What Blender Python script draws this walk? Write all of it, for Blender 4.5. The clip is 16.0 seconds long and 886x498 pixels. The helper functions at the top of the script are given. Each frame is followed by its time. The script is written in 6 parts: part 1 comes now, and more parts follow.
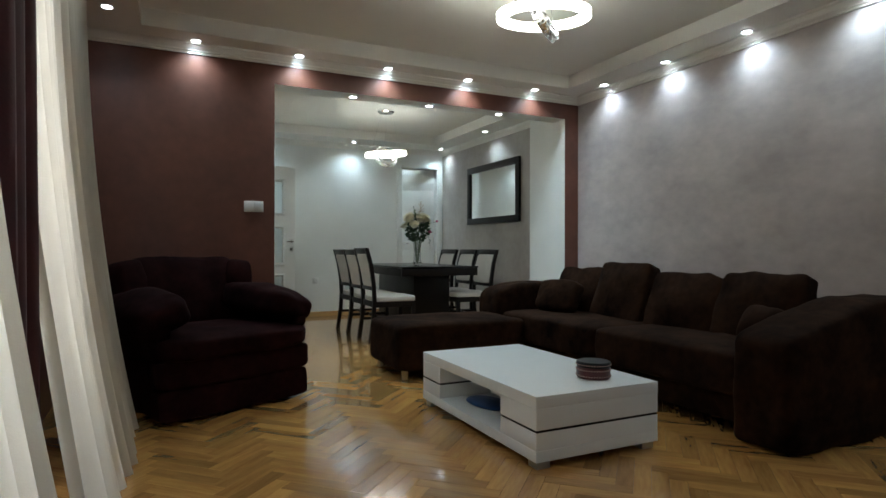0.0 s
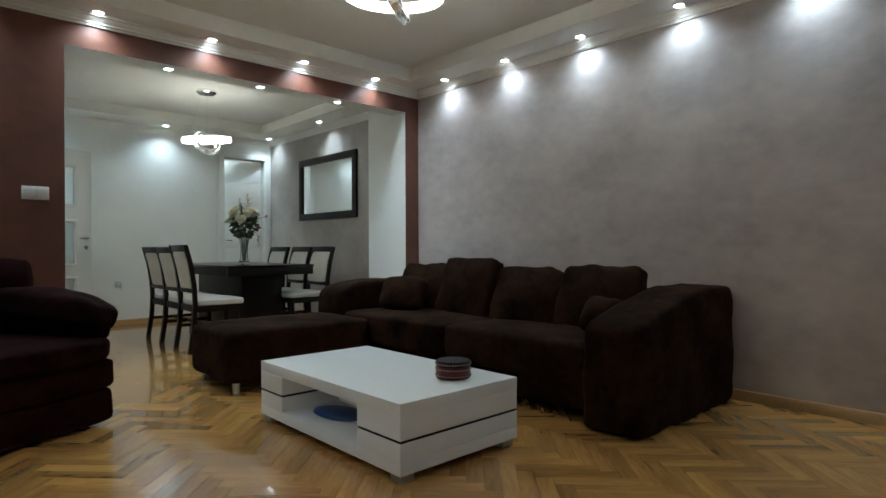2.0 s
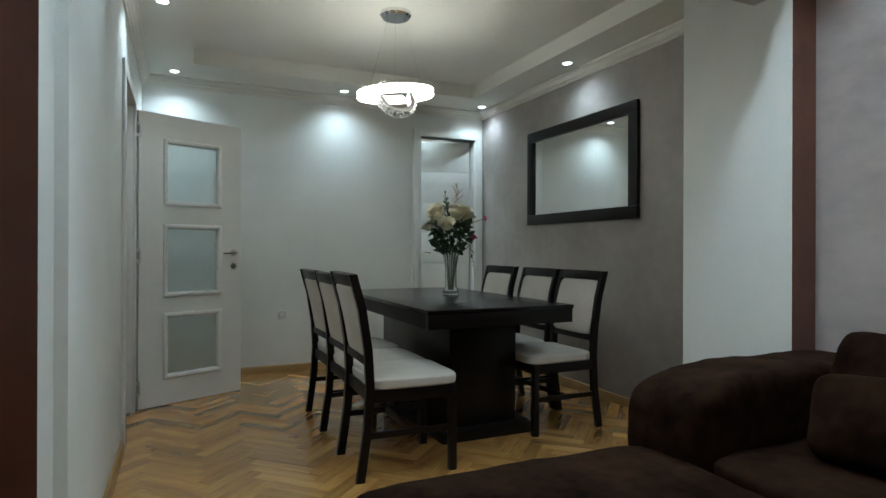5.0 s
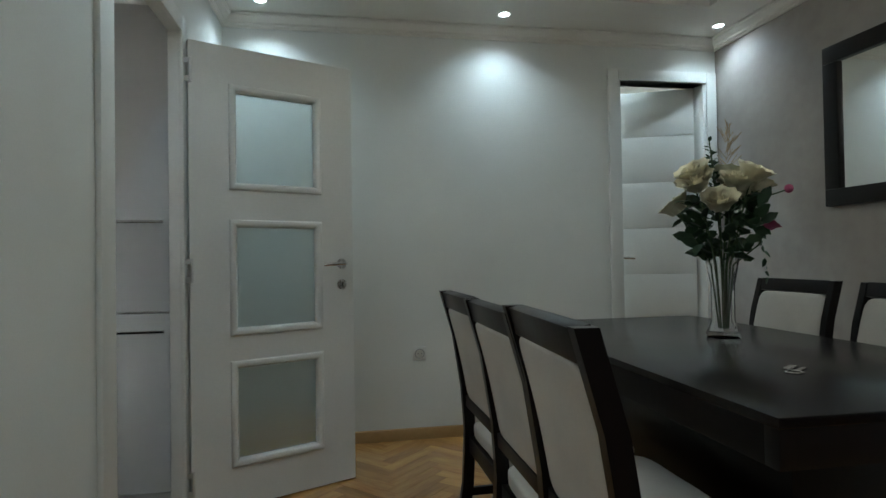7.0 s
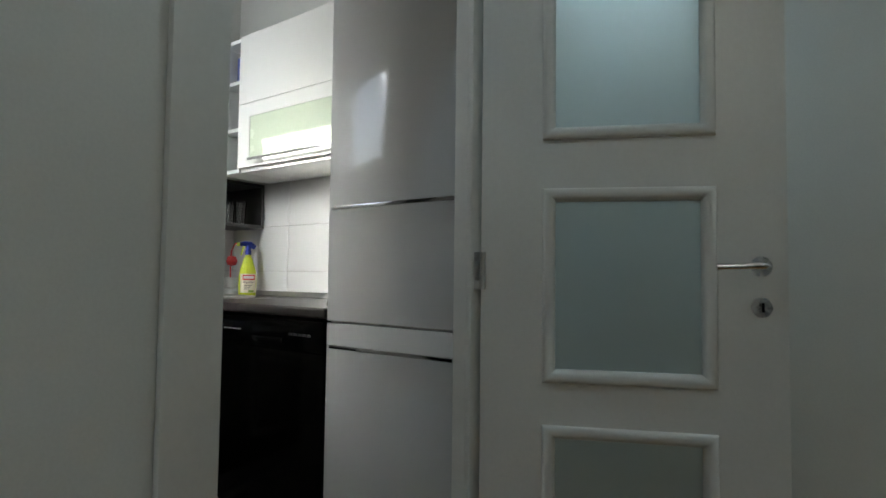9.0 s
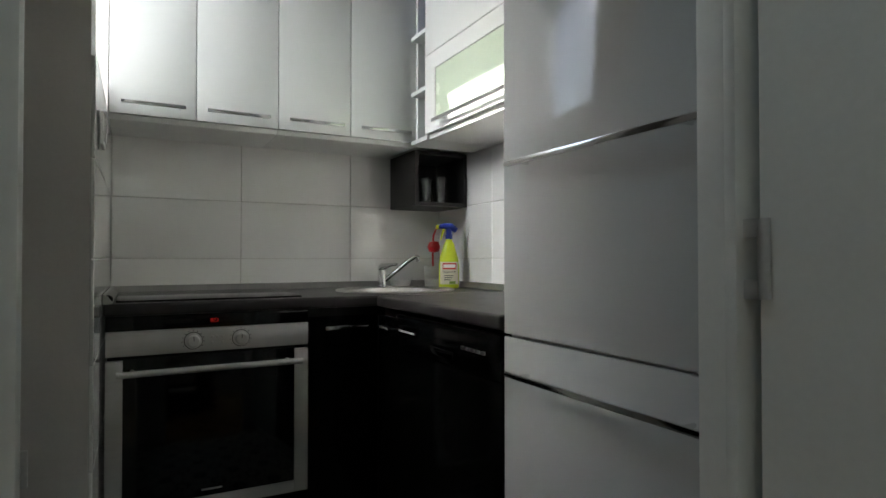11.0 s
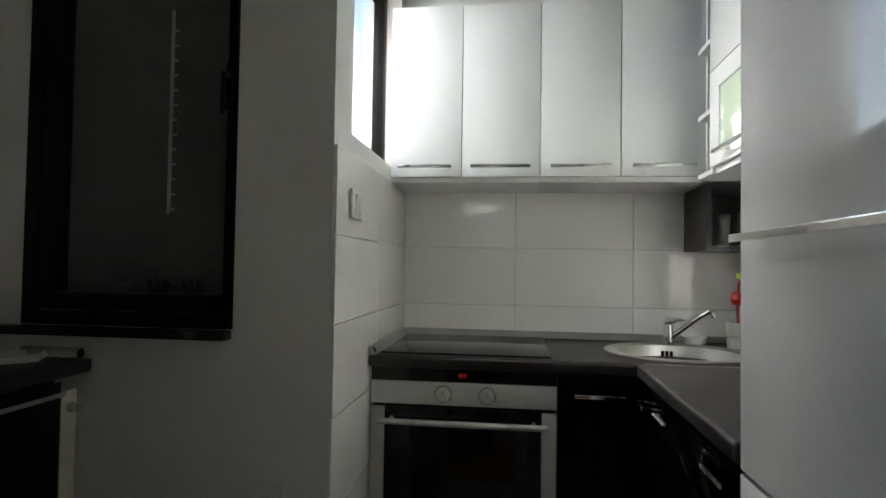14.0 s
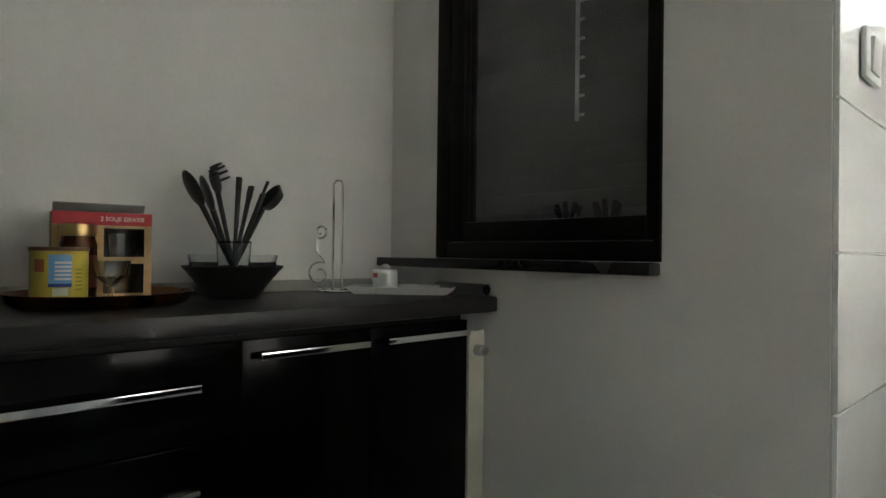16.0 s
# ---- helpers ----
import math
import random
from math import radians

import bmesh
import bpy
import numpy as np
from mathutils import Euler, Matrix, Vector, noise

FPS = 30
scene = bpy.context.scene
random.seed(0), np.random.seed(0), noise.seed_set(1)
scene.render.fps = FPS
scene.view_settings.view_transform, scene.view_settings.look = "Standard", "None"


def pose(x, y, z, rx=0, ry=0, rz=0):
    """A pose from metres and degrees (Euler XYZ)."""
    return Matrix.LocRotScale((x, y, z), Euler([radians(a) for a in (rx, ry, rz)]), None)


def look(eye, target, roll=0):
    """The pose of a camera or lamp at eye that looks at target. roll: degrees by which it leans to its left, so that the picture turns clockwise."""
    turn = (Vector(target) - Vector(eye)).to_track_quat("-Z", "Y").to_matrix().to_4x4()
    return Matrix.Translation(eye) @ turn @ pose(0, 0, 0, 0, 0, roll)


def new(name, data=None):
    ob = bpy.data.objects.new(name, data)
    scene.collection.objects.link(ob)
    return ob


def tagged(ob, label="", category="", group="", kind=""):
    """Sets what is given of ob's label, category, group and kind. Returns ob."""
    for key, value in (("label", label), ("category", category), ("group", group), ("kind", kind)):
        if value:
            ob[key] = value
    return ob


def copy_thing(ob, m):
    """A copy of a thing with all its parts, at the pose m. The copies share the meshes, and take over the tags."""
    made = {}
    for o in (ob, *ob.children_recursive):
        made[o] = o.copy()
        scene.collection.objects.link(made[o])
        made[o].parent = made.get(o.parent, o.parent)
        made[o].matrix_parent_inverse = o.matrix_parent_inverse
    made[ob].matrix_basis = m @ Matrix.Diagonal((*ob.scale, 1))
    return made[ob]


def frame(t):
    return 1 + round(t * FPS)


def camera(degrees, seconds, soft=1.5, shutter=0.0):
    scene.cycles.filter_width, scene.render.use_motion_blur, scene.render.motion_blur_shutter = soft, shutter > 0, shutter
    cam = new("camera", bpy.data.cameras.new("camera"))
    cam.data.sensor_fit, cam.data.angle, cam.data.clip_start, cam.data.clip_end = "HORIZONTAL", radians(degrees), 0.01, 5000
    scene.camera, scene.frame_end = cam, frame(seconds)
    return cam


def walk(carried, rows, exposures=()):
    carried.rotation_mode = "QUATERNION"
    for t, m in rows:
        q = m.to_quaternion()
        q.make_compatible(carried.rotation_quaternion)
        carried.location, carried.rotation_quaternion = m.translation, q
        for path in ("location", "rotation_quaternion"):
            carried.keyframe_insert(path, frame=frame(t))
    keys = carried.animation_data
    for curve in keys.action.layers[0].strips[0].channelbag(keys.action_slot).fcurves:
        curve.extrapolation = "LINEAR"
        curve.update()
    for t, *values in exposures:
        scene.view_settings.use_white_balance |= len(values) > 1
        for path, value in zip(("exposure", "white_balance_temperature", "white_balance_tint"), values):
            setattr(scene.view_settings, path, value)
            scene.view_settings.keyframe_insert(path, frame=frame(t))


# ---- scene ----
cam = camera(74.9, 16.0)
PATH = [
    (0, (0.202, 1.142, 0.959), (1.063, 2.947, 0.959), 0.1),
    (0.5, (0.176, 1.187, 0.946), (1.265, 2.865, 0.941), 0.1),
    (1, (0.165, 1.219, 0.938), (1.429, 2.769, 0.932), 0.1),
    (1.5, (0.176, 1.3, 0.934), (1.515, 2.786, 0.929), -0.1),
    (2, (0.23, 1.438, 0.934), (1.586, 2.909, 0.93), -0.2),
    (2.5, (0.394, 1.696, 0.959), (1.681, 3.226, 0.948), -0.3),
    (3, (0.61, 2.058, 1.005), (1.746, 3.703, 0.992), -0.3),
    (3.5, (0.814, 2.525, 1.048), (1.81, 4.259, 1.043), -0.6),
    (3.7, (0.889, 2.722, 1.052), (1.857, 4.473, 1.044), -0.5),
    (5.8, (1.477, 4.949, 1.096), (2.187, 6.819, 1.101), -0.4),
    (6, (1.522, 5.14, 1.096), (2.196, 7.023, 1.098), -0.7),
    (6.5, (1.611, 5.557, 1.086), (2.201, 7.468, 1.088), -0.7),
    (7, (1.658, 5.906, 1.074), (2.002, 7.876, 1.104), -0.9),
    (7.5, (1.713, 6.265, 1.06), (1.772, 8.263, 1.116), -0.9),
    (8, (1.789, 6.606, 1.043), (1.556, 8.592, 1.102), -0.8),
    (8.5, (1.837, 6.879, 1.031), (1.073, 8.725, 1.119), -0.7),
    (9, (1.868, 7.157, 1.02), (0.682, 8.765, 1.114), 0.7),
    (9.5, (1.812, 7.392, 0.996), (0.415, 8.822, 1.077), 0.4),
    (10, (1.733, 7.602, 0.975), (0.131, 8.796, 1.046), -0.2),
    (10.2, (1.692, 7.652, 0.976), (0.029, 8.761, 1.039), -0.4),
    (12.3, (1.183, 7.91, 1.192), (-0.671, 8.659, 1.237), 0.5),
    (12.5, (1.167, 7.936, 1.204), (-0.719, 8.601, 1.263), 0.2),
    (13, (1.219, 8.001, 1.225), (-0.755, 8.321, 1.278), 0.5),
    (13.5, (1.34, 8.08, 1.235), (-0.659, 8.091, 1.292), 0.8),
    (14, (1.389, 8.155, 1.193), (-0.594, 7.907, 1.251), 0.9),
    (14.5, (1.312, 8.137, 1.126), (-0.608, 7.579, 1.164), 1.0),
    (15, (1.151, 8.051, 1.072), (-0.66, 7.204, 1.093), 1.0),
    (15.5, (1.02, 7.969, 1.044), (-0.594, 6.789, 1.062), 0.9),
    (16, (0.952, 7.926, 1.026), (-0.403, 6.455, 1.042), 0.7),
]
EXPOSURES = [(0, 2.52), (3.5, 2.55), (6, 2.15), (7, 2.05), (8, 1.75), (9, 1.5), (10, 1.4), (12.5, 1.15), (13, 1.2), (14, 1.55), (15, 2.1), (16, 2.7)]
walk(cam, [(t, look(eye, target, roll)) for t, eye, target, roll in PATH], EXPOSURES)

# ---- world, sun, lamps' strength ----
world = bpy.data.worlds.new("sky")
scene.world = world
world.use_nodes = True
wn = world.node_tree
sky = wn.nodes.new("ShaderNodeTexSky")
sky.sky_type, sky.sun_disc = "NISHITA", False
SUN_DIR = Vector((0.31, 0.92, -0.475)).normalized()
sky.sun_elevation = math.asin(-SUN_DIR.z)
sky.sun_rotation = math.atan2(-SUN_DIR.x, -SUN_DIR.y)
wn.links.new(sky.outputs[0], wn.nodes["Background"].inputs[0])
wn.nodes["Background"].inputs[1].default_value = 0.15
sun = new("sun", bpy.data.lights.new("sun", "SUN"))
sun.data.energy, sun.data.angle, sun.data.color = 5.0, radians(0.6), (1, 0.96, 0.9)
sun.matrix_world = look((-3, -3, 5), Vector((-3, -3, 5)) + SUN_DIR)
SPOT_W = 4.6


def daylight(name, m, sx, sy, watts, color):
    """Light of the sky in a window's opening."""
    o = new(name, bpy.data.lights.new(name, "AREA"))
    o.data.shape, o.data.size, o.data.size_y, o.data.energy, o.data.color = "RECTANGLE", sx, sy, watts, color
    o.matrix_world = m


daylight("sky_light_kitchen", look((-0.43, 7.28, 2.02), (-0.62, 8.7, 1.40)), 0.36, 0.80, 4.0, (0.93, 0.97, 1.0))
daylight("sky_light_living", look((-0.75, 2.6, 1.55), (1, 2.6, 1.6)), 2.4, 1.4, 9.0, (0.90, 0.95, 1.0))

# ---- materials ----
def nodes_of(m):
    m.use_nodes = True
    return m.node_tree, m.node_tree.nodes["Principled BSDF"]


def paint(name, c1, c2=None, rough=0.5, metal=0.0, fine=60.0, coarse=3.0, bump=0.1, sheen=0.0, vary=0.0, coat=0.0, stretch=(1, 1, 1), dist=0.002, spec=0.5, rvar=0.1, uv=False):
    """Colour varied at two scales, gloss varied by the coarse one, relief by the fine one."""
    m = bpy.data.materials.new(name)
    nt, p = nodes_of(m)
    c2 = c2 or tuple(v * 0.86 for v in c1)
    tc = nt.nodes.new("ShaderNodeTexCoord")
    mp = nt.nodes.new("ShaderNodeMapping")
    mp.inputs["Scale"].default_value = stretch
    if uv:
        oi0, g0, s0, v0 = nt.nodes.new("ShaderNodeObjectInfo"), nt.nodes.new("ShaderNodeNewGeometry"), nt.nodes.new("ShaderNodeMath"), nt.nodes.new("ShaderNodeVectorMath")
        s0.operation, v0.operation = "MULTIPLY_ADD", "ADD"
        nt.links.new(oi0.outputs["Random"], s0.inputs[0])
        nt.links.new(g0.outputs["Random Per Island"], s0.inputs[2])
        k0 = nt.nodes.new("ShaderNodeMath")
        k0.operation, k0.inputs[1].default_value = "MULTIPLY", 41.0
        nt.links.new(s0.outputs[0], k0.inputs[0])
        nt.links.new(tc.outputs["UV"], v0.inputs[0])
        nt.links.new(k0.outputs[0], v0.inputs[1])
        nt.links.new(v0.outputs[0], mp.inputs[0])
    else:
        nt.links.new(tc.outputs["Object"], mp.inputs[0])
    n1, n2 = nt.nodes.new("ShaderNodeTexNoise"), nt.nodes.new("ShaderNodeTexNoise")
    for n, s, d in ((n1, fine, 3), (n2, coarse, 5)):
        n.inputs["Scale"].default_value, n.inputs["Detail"].default_value = s, d
        nt.links.new(mp.outputs[0], n.inputs[0])
    add = nt.nodes.new("ShaderNodeMath")
    add.operation = "MULTIPLY_ADD"
    nt.links.new(n1.outputs[0], add.inputs[0])
    add.inputs[1].default_value = 0.5
    nt.links.new(n2.outputs[0], add.inputs[2])
    ramp = nt.nodes.new("ShaderNodeMapRange")
    ramp.inputs[1].default_value, ramp.inputs[2].default_value = 0.5, 1.0
    nt.links.new(add.outputs[0], ramp.inputs[0])
    mix = nt.nodes.new("ShaderNodeMix")
    mix.data_type = "RGBA"
    mix.inputs[6].default_value, mix.inputs[7].default_value = (*c1, 1), (*c2, 1)
    nt.links.new(ramp.outputs[0], mix.inputs[0])
    out = mix.outputs[2]
    if vary:
        oi, hsv, mr = nt.nodes.new("ShaderNodeObjectInfo"), nt.nodes.new("ShaderNodeHueSaturation"), nt.nodes.new("ShaderNodeMapRange")
        geo, ad = nt.nodes.new("ShaderNodeNewGeometry"), nt.nodes.new("ShaderNodeMath")
        ad.operation = "ADD"
        fr = nt.nodes.new("ShaderNodeMath")
        fr.operation = "FRACT"
        nt.links.new(oi.outputs["Random"], ad.inputs[0])
        nt.links.new(geo.outputs["Random Per Island"], ad.inputs[1])
        nt.links.new(ad.outputs[0], fr.inputs[0])
        nt.links.new(fr.outputs[0], mr.inputs[0])
        mr.inputs[3].default_value, mr.inputs[4].default_value = 1 - vary, 1 + vary
        nt.links.new(mr.outputs[0], hsv.inputs["Value"])
        nt.links.new(out, hsv.inputs["Color"])
        out = hsv.outputs[0]
    nt.links.new(out, p.inputs["Base Color"])
    rr = nt.nodes.new("ShaderNodeMapRange")
    rr.inputs[3].default_value, rr.inputs[4].default_value = max(0.02, rough - rvar), min(1, rough + rvar)
    nt.links.new(n2.outputs[0], rr.inputs[0])
    nt.links.new(rr.outputs[0], p.inputs["Roughness"])
    p.inputs["Metallic"].default_value = metal
    p.inputs["Specular IOR Level"].default_value = spec
    if sheen:
        p.inputs["Sheen Weight"].default_value, p.inputs["Sheen Roughness"].default_value = sheen, 0.5
    if coat:
        p.inputs["Coat Weight"].default_value, p.inputs["Coat Roughness"].default_value = coat, 0.05
    if bump:
        b = nt.nodes.new("ShaderNodeBump")
        b.inputs["Strength"].default_value, b.inputs["Distance"].default_value = bump, dist
        nt.links.new(n1.outputs[0], b.inputs["Height"])
        nt.links.new(b.outputs[0], p.inputs["Normal"])
    return m


def glow(name, color, strength):
    m = bpy.data.materials.new(name)
    nt, p = nodes_of(m)
    p.inputs["Base Color"].default_value = (*color, 1)
    p.inputs["Emission Color"].default_value = (*color, 1)
    p.inputs["Emission Strength"].default_value = strength
    return m


def glass(name, color=(1, 1, 1), rough=0.0, ior=1.45):
    m = bpy.data.materials.new(name)
    nt, p = nodes_of(m)
    p.inputs["Base Color"].default_value, p.inputs["Roughness"].default_value = (*color, 1), rough
    p.inputs["Transmission Weight"].default_value, p.inputs["IOR"].default_value = 1.0, ior
    return m


WHITE = paint("white_wall_paint", (0.72, 0.73, 0.70), (0.64, 0.65, 0.62), 0.55, fine=180, coarse=2, bump=0.06)
CEIL = paint("ceiling_paint", (0.74, 0.72, 0.66), (0.67, 0.65, 0.60), 0.7, fine=120, coarse=1.5, bump=0.05)
KWALL = paint("kitchen_wall_paint", (0.75, 0.725, 0.695), (0.68, 0.655, 0.625), 0.6, fine=160, coarse=2, bump=0.06)
GREYPL = paint("pearl_grey_plaster", (0.51, 0.445, 0.42), (0.34, 0.29, 0.275), 0.40, fine=9, coarse=1.5, bump=0.25, dist=0.004, stretch=(1, 1, 1.6), rvar=0.16)
TAUPE = paint("pearl_taupe_plaster", (0.37, 0.335, 0.305), (0.28, 0.25, 0.225), 0.42, fine=14, coarse=2.5, bump=0.25, dist=0.004, rvar=0.16)
PURPLE = paint("brown_plum_plaster", (0.150, 0.056, 0.036), (0.086, 0.031, 0.020), 0.40, fine=12, coarse=2.0, bump=0.25, dist=0.004, rvar=0.14)
OAK = paint("oak_parquet", (0.50, 0.265, 0.080), (0.28, 0.125, 0.036), 0.14, fine=70, coarse=9, bump=0.05, vary=0.26, stretch=(0.14, 1, 1), coat=0.6, rvar=0.06, uv=True)
OAKB = paint("oak_baseboard", (0.40, 0.24, 0.10), (0.30, 0.17, 0.06), 0.35, fine=40, coarse=4, bump=0.06)
JOINT = paint("dark_floor_joint", (0.20, 0.11, 0.04), None, 0.6)
SUEDE = paint("dark_brown_suede", (0.030, 0.0135, 0.007), (0.004, 0.0016, 0.001), 0.9, fine=22, coarse=4, bump=0.5, spec=0.04)
PLUMF = paint("dark_plum_suede", (0.022, 0.006, 0.0055), (0.006, 0.0014, 0.0014), 0.9, fine=22, coarse=4, bump=0.5, spec=0.04)
TWHITE = paint("white_lacquer", (0.74, 0.75, 0.74), (0.72, 0.73, 0.72), 0.30, fine=90, coarse=3, bump=0.02, rvar=0.02)
DWHITE = paint("white_door_lacquer", (0.70, 0.70, 0.67), (0.64, 0.64, 0.61), 0.36, fine=90, coarse=3, bump=0.03)
GLOSSW = paint("white_gloss_front", (0.72, 0.735, 0.72), (0.68, 0.695, 0.68), 0.10, fine=2.2, coarse=1.5, bump=0.05, dist=0.006, coat=0.3, rvar=0.02)
# the white gloss front once more, greyed for the weaker light on the fridge
FRIDGEW = paint("shaded_white_gloss_front", (0.53, 0.545, 0.55), (0.51, 0.525, 0.53), 0.10, fine=2.2, coarse=1.5, bump=0.05, dist=0.006, coat=0.3, rvar=0.02)
BLACKL = paint("black_strip", (0.005, 0.0045, 0.0045), None, 0.4, spec=0.2)
WENGE = paint("wenge_wood", (0.008, 0.0048, 0.004), (0.004, 0.0025, 0.002), 0.35, fine=60, coarse=4, bump=0.12, stretch=(1, 1, 0.15), rvar=0.1, spec=0.25)
WENGET = paint("wenge_table_top", (0.008, 0.0048, 0.004), (0.004, 0.0025, 0.002), 0.24, fine=60, coarse=4, bump=0.06, stretch=(1, 0.12, 1), rvar=0.06, spec=0.4)
CREAM = paint("cream_upholstery", (0.50, 0.46, 0.40), (0.42, 0.38, 0.33), 0.8, fine=220, coarse=6, bump=0.35, sheen=0.1)
CHROME = paint("chrome", (0.78, 0.78, 0.78), (0.7, 0.7, 0.7), 0.12, 1.0, fine=90, coarse=6, bump=0.0, rvar=0.05)
STEEL = paint("brushed_steel", (0.64, 0.64, 0.63), (0.56, 0.56, 0.55), 0.42, 0.85, fine=180, coarse=6, bump=0.08, stretch=(1, 0.06, 1))
ALU = paint("satin_aluminium", (0.50, 0.50, 0.48), (0.42, 0.42, 0.41), 0.38, 1.0, fine=160, coarse=6, bump=0.05)
BGLOSS = paint("black_gloss_front", (0.002, 0.002, 0.002), (0.001, 0.001, 0.001), 0.14, fine=10, coarse=2, bump=0.02, rvar=0.04, spec=0.07)
BGLASS = paint("black_glass", (0.003, 0.003, 0.0035), None, 0.07, fine=10, coarse=2, bump=0.0, rvar=0.02, spec=0.35)
WTOP = paint("charcoal_worktop", (0.013, 0.011, 0.011), (0.007, 0.006, 0.006), 0.38, fine=260, coarse=5, bump=0.2, rvar=0.08)
TILE = paint("white_glazed_tile", (0.80, 0.80, 0.78), (0.77, 0.77, 0.75), 0.06, fine=5, coarse=1.5, bump=0.04, dist=0.004, vary=0.02, rvar=0.03)
GROUT = paint("grey_grout", (0.68, 0.67, 0.64), None, 0.85, fine=300)
DKFRAME = paint("dark_brown_window_frame", (0.005, 0.004, 0.0035), (0.003, 0.0025, 0.002), 0.4, spec=0.12, fine=70, coarse=4, bump=0.1, stretch=(1, 1, 0.2))
SHUT = paint("grey_roller_shutter", (0.11, 0.115, 0.105), (0.085, 0.09, 0.08), 0.5, fine=60, coarse=3)
PLAST = paint("white_plastic", (0.72, 0.72, 0.70), None, 0.35, fine=150, bump=0.02)
SOCKG = paint("grey_socket_plastic", (0.36, 0.36, 0.35), None, 0.45, fine=150, bump=0.02)
CREAMM = paint("cream_radiator_enamel", (0.60, 0.57, 0.47), (0.52, 0.49, 0.40), 0.35, fine=60, coarse=4, bump=0.03)
SHEER = paint("sheer_curtain", (0.80, 0.76, 0.68), (0.72, 0.68, 0.60), 0.8, fine=260, coarse=4, bump=0.3)
nt_, p_ = SHEER.node_tree, SHEER.node_tree.nodes["Principled BSDF"]
tr_, mx_ = nt_.nodes.new("ShaderNodeBsdfTranslucent"), nt_.nodes.new("ShaderNodeMixShader")
tr_.inputs[0].default_value, mx_.inputs[0].default_value = (0.85, 0.80, 0.70, 1), 0.5
nt_.links.new(p_.outputs[0], mx_.inputs[1])
nt_.links.new(tr_.outputs[0], mx_.inputs[2])
nt_.links.new(mx_.outputs[0], nt_.nodes["Material Output"].inputs[0])
DRAPE = paint("burgundy_drape", (0.075, 0.014, 0.014), (0.045, 0.008, 0.009), 0.45, fine=200, coarse=5, bump=0.2, sheen=0.2)
MIRROR = bpy.data.materials.new("mirror_silver")
nodes_of(MIRROR)[1].inputs["Metallic"].default_value = 1.0
nodes_of(MIRROR)[1].inputs["Roughness"].default_value = 0.015
nodes_of(MIRROR)[1].inputs["Base Color"].default_value = (0.86, 0.88, 0.86, 1)
PANE = glass("clear_pane")
FROST = glass("frosted_glass", (0.80, 0.87, 0.86), 0.55)
CLEAR = glass("clear_glassware", (0.95, 0.97, 0.97), 0.02)
LED = glow("led_white", (0.80, 0.92, 1.0), 4.4)
LEDRING = glow("led_ring", (0.96, 1.0, 0.94), 2.3)

# ---- building helpers ----
def mesh_of(bm, name, mats, angle=38):
    me = bpy.data.meshes.new(name)
    bm.normal_update()
    bm.to_mesh(me)
    bm.free()
    for m in (mats if isinstance(mats, (list, tuple)) else [mats]):
        me.materials.append(m)
    me.shade_smooth()
    me.set_sharp_from_angle(angle=radians(angle))
    return me


def part(name, bm, material, parent, label=""):
    """Links bm as one mesh object under a thing or part."""
    ob = new(name, mesh_of(bm, name, material))
    ob.parent = parent
    return tagged(ob, label)


def thing(name, label, category, m=None, group="", kind=""):
    ob = new(name)
    ob.empty_display_size = 0.1
    if m is not None:
        ob.matrix_basis = m
    return tagged(ob, label, category, group, kind)


def single(name, bm, material, label, category, m=None, group="", kind=""):
    ob = new(name, mesh_of(bm, name, material))
    if m is not None:
        ob.matrix_basis = m
    return tagged(ob, label, category, group, kind)


def cub(bm, x0, x1, y0, y1, z0, z1, bev=0.0, seg=2):
    """A box between two corners, edges rounded by bev."""
    g = bmesh.ops.create_cube(bm, size=1.0)
    vs = g["verts"]
    for v in vs:
        v.co = Vector(((x0 + x1) / 2 + v.co.x * (x1 - x0), (y0 + y1) / 2 + v.co.y * (y1 - y0), (z0 + z1) / 2 + v.co.z * (z1 - z0)))
    if bev:
        es = list({e for v in vs for e in v.link_edges})
        bmesh.ops.bevel(bm, geom=es, offset=bev, segments=seg, affect="EDGES", profile=0.6)
    return bm


def block(*a, **k):
    return cub(bmesh.new(), *a, **k)


def rod(bm, a, b, r, r2=None, n=14, caps=True):
    """A round bar from a to b."""
    a, b = Vector(a), Vector(b)
    m = Matrix.Translation((a + b) / 2) @ (b - a).to_track_quat("Z", "Y").to_matrix().to_4x4()
    bmesh.ops.create_cone(bm, cap_ends=caps, segments=n, radius1=r, radius2=r if r2 is None else r2, depth=(b - a).length, matrix=m)
    return bm


def lathe(bm, prof, c=(0, 0, 0), n=28):
    """A turned body: (radius, height) pairs round the z axis at c."""
    rings = []
    for r, z in prof:
        rings.append([bm.verts.new((c[0] + max(r, 1e-4) * math.cos(2 * math.pi * i / n), c[1] + max(r, 1e-4) * math.sin(2 * math.pi * i / n), c[2] + z)) for i in range(n)])
    if prof[0][0] > 0 and prof[-1][0] > 0:
        rings.append(rings[0])
    for a, b in zip(rings, rings[1:]):
        for i in range(n):
            bm.faces.new((a[i], a[(i + 1) % n], b[(i + 1) % n], b[i]))
    return bm


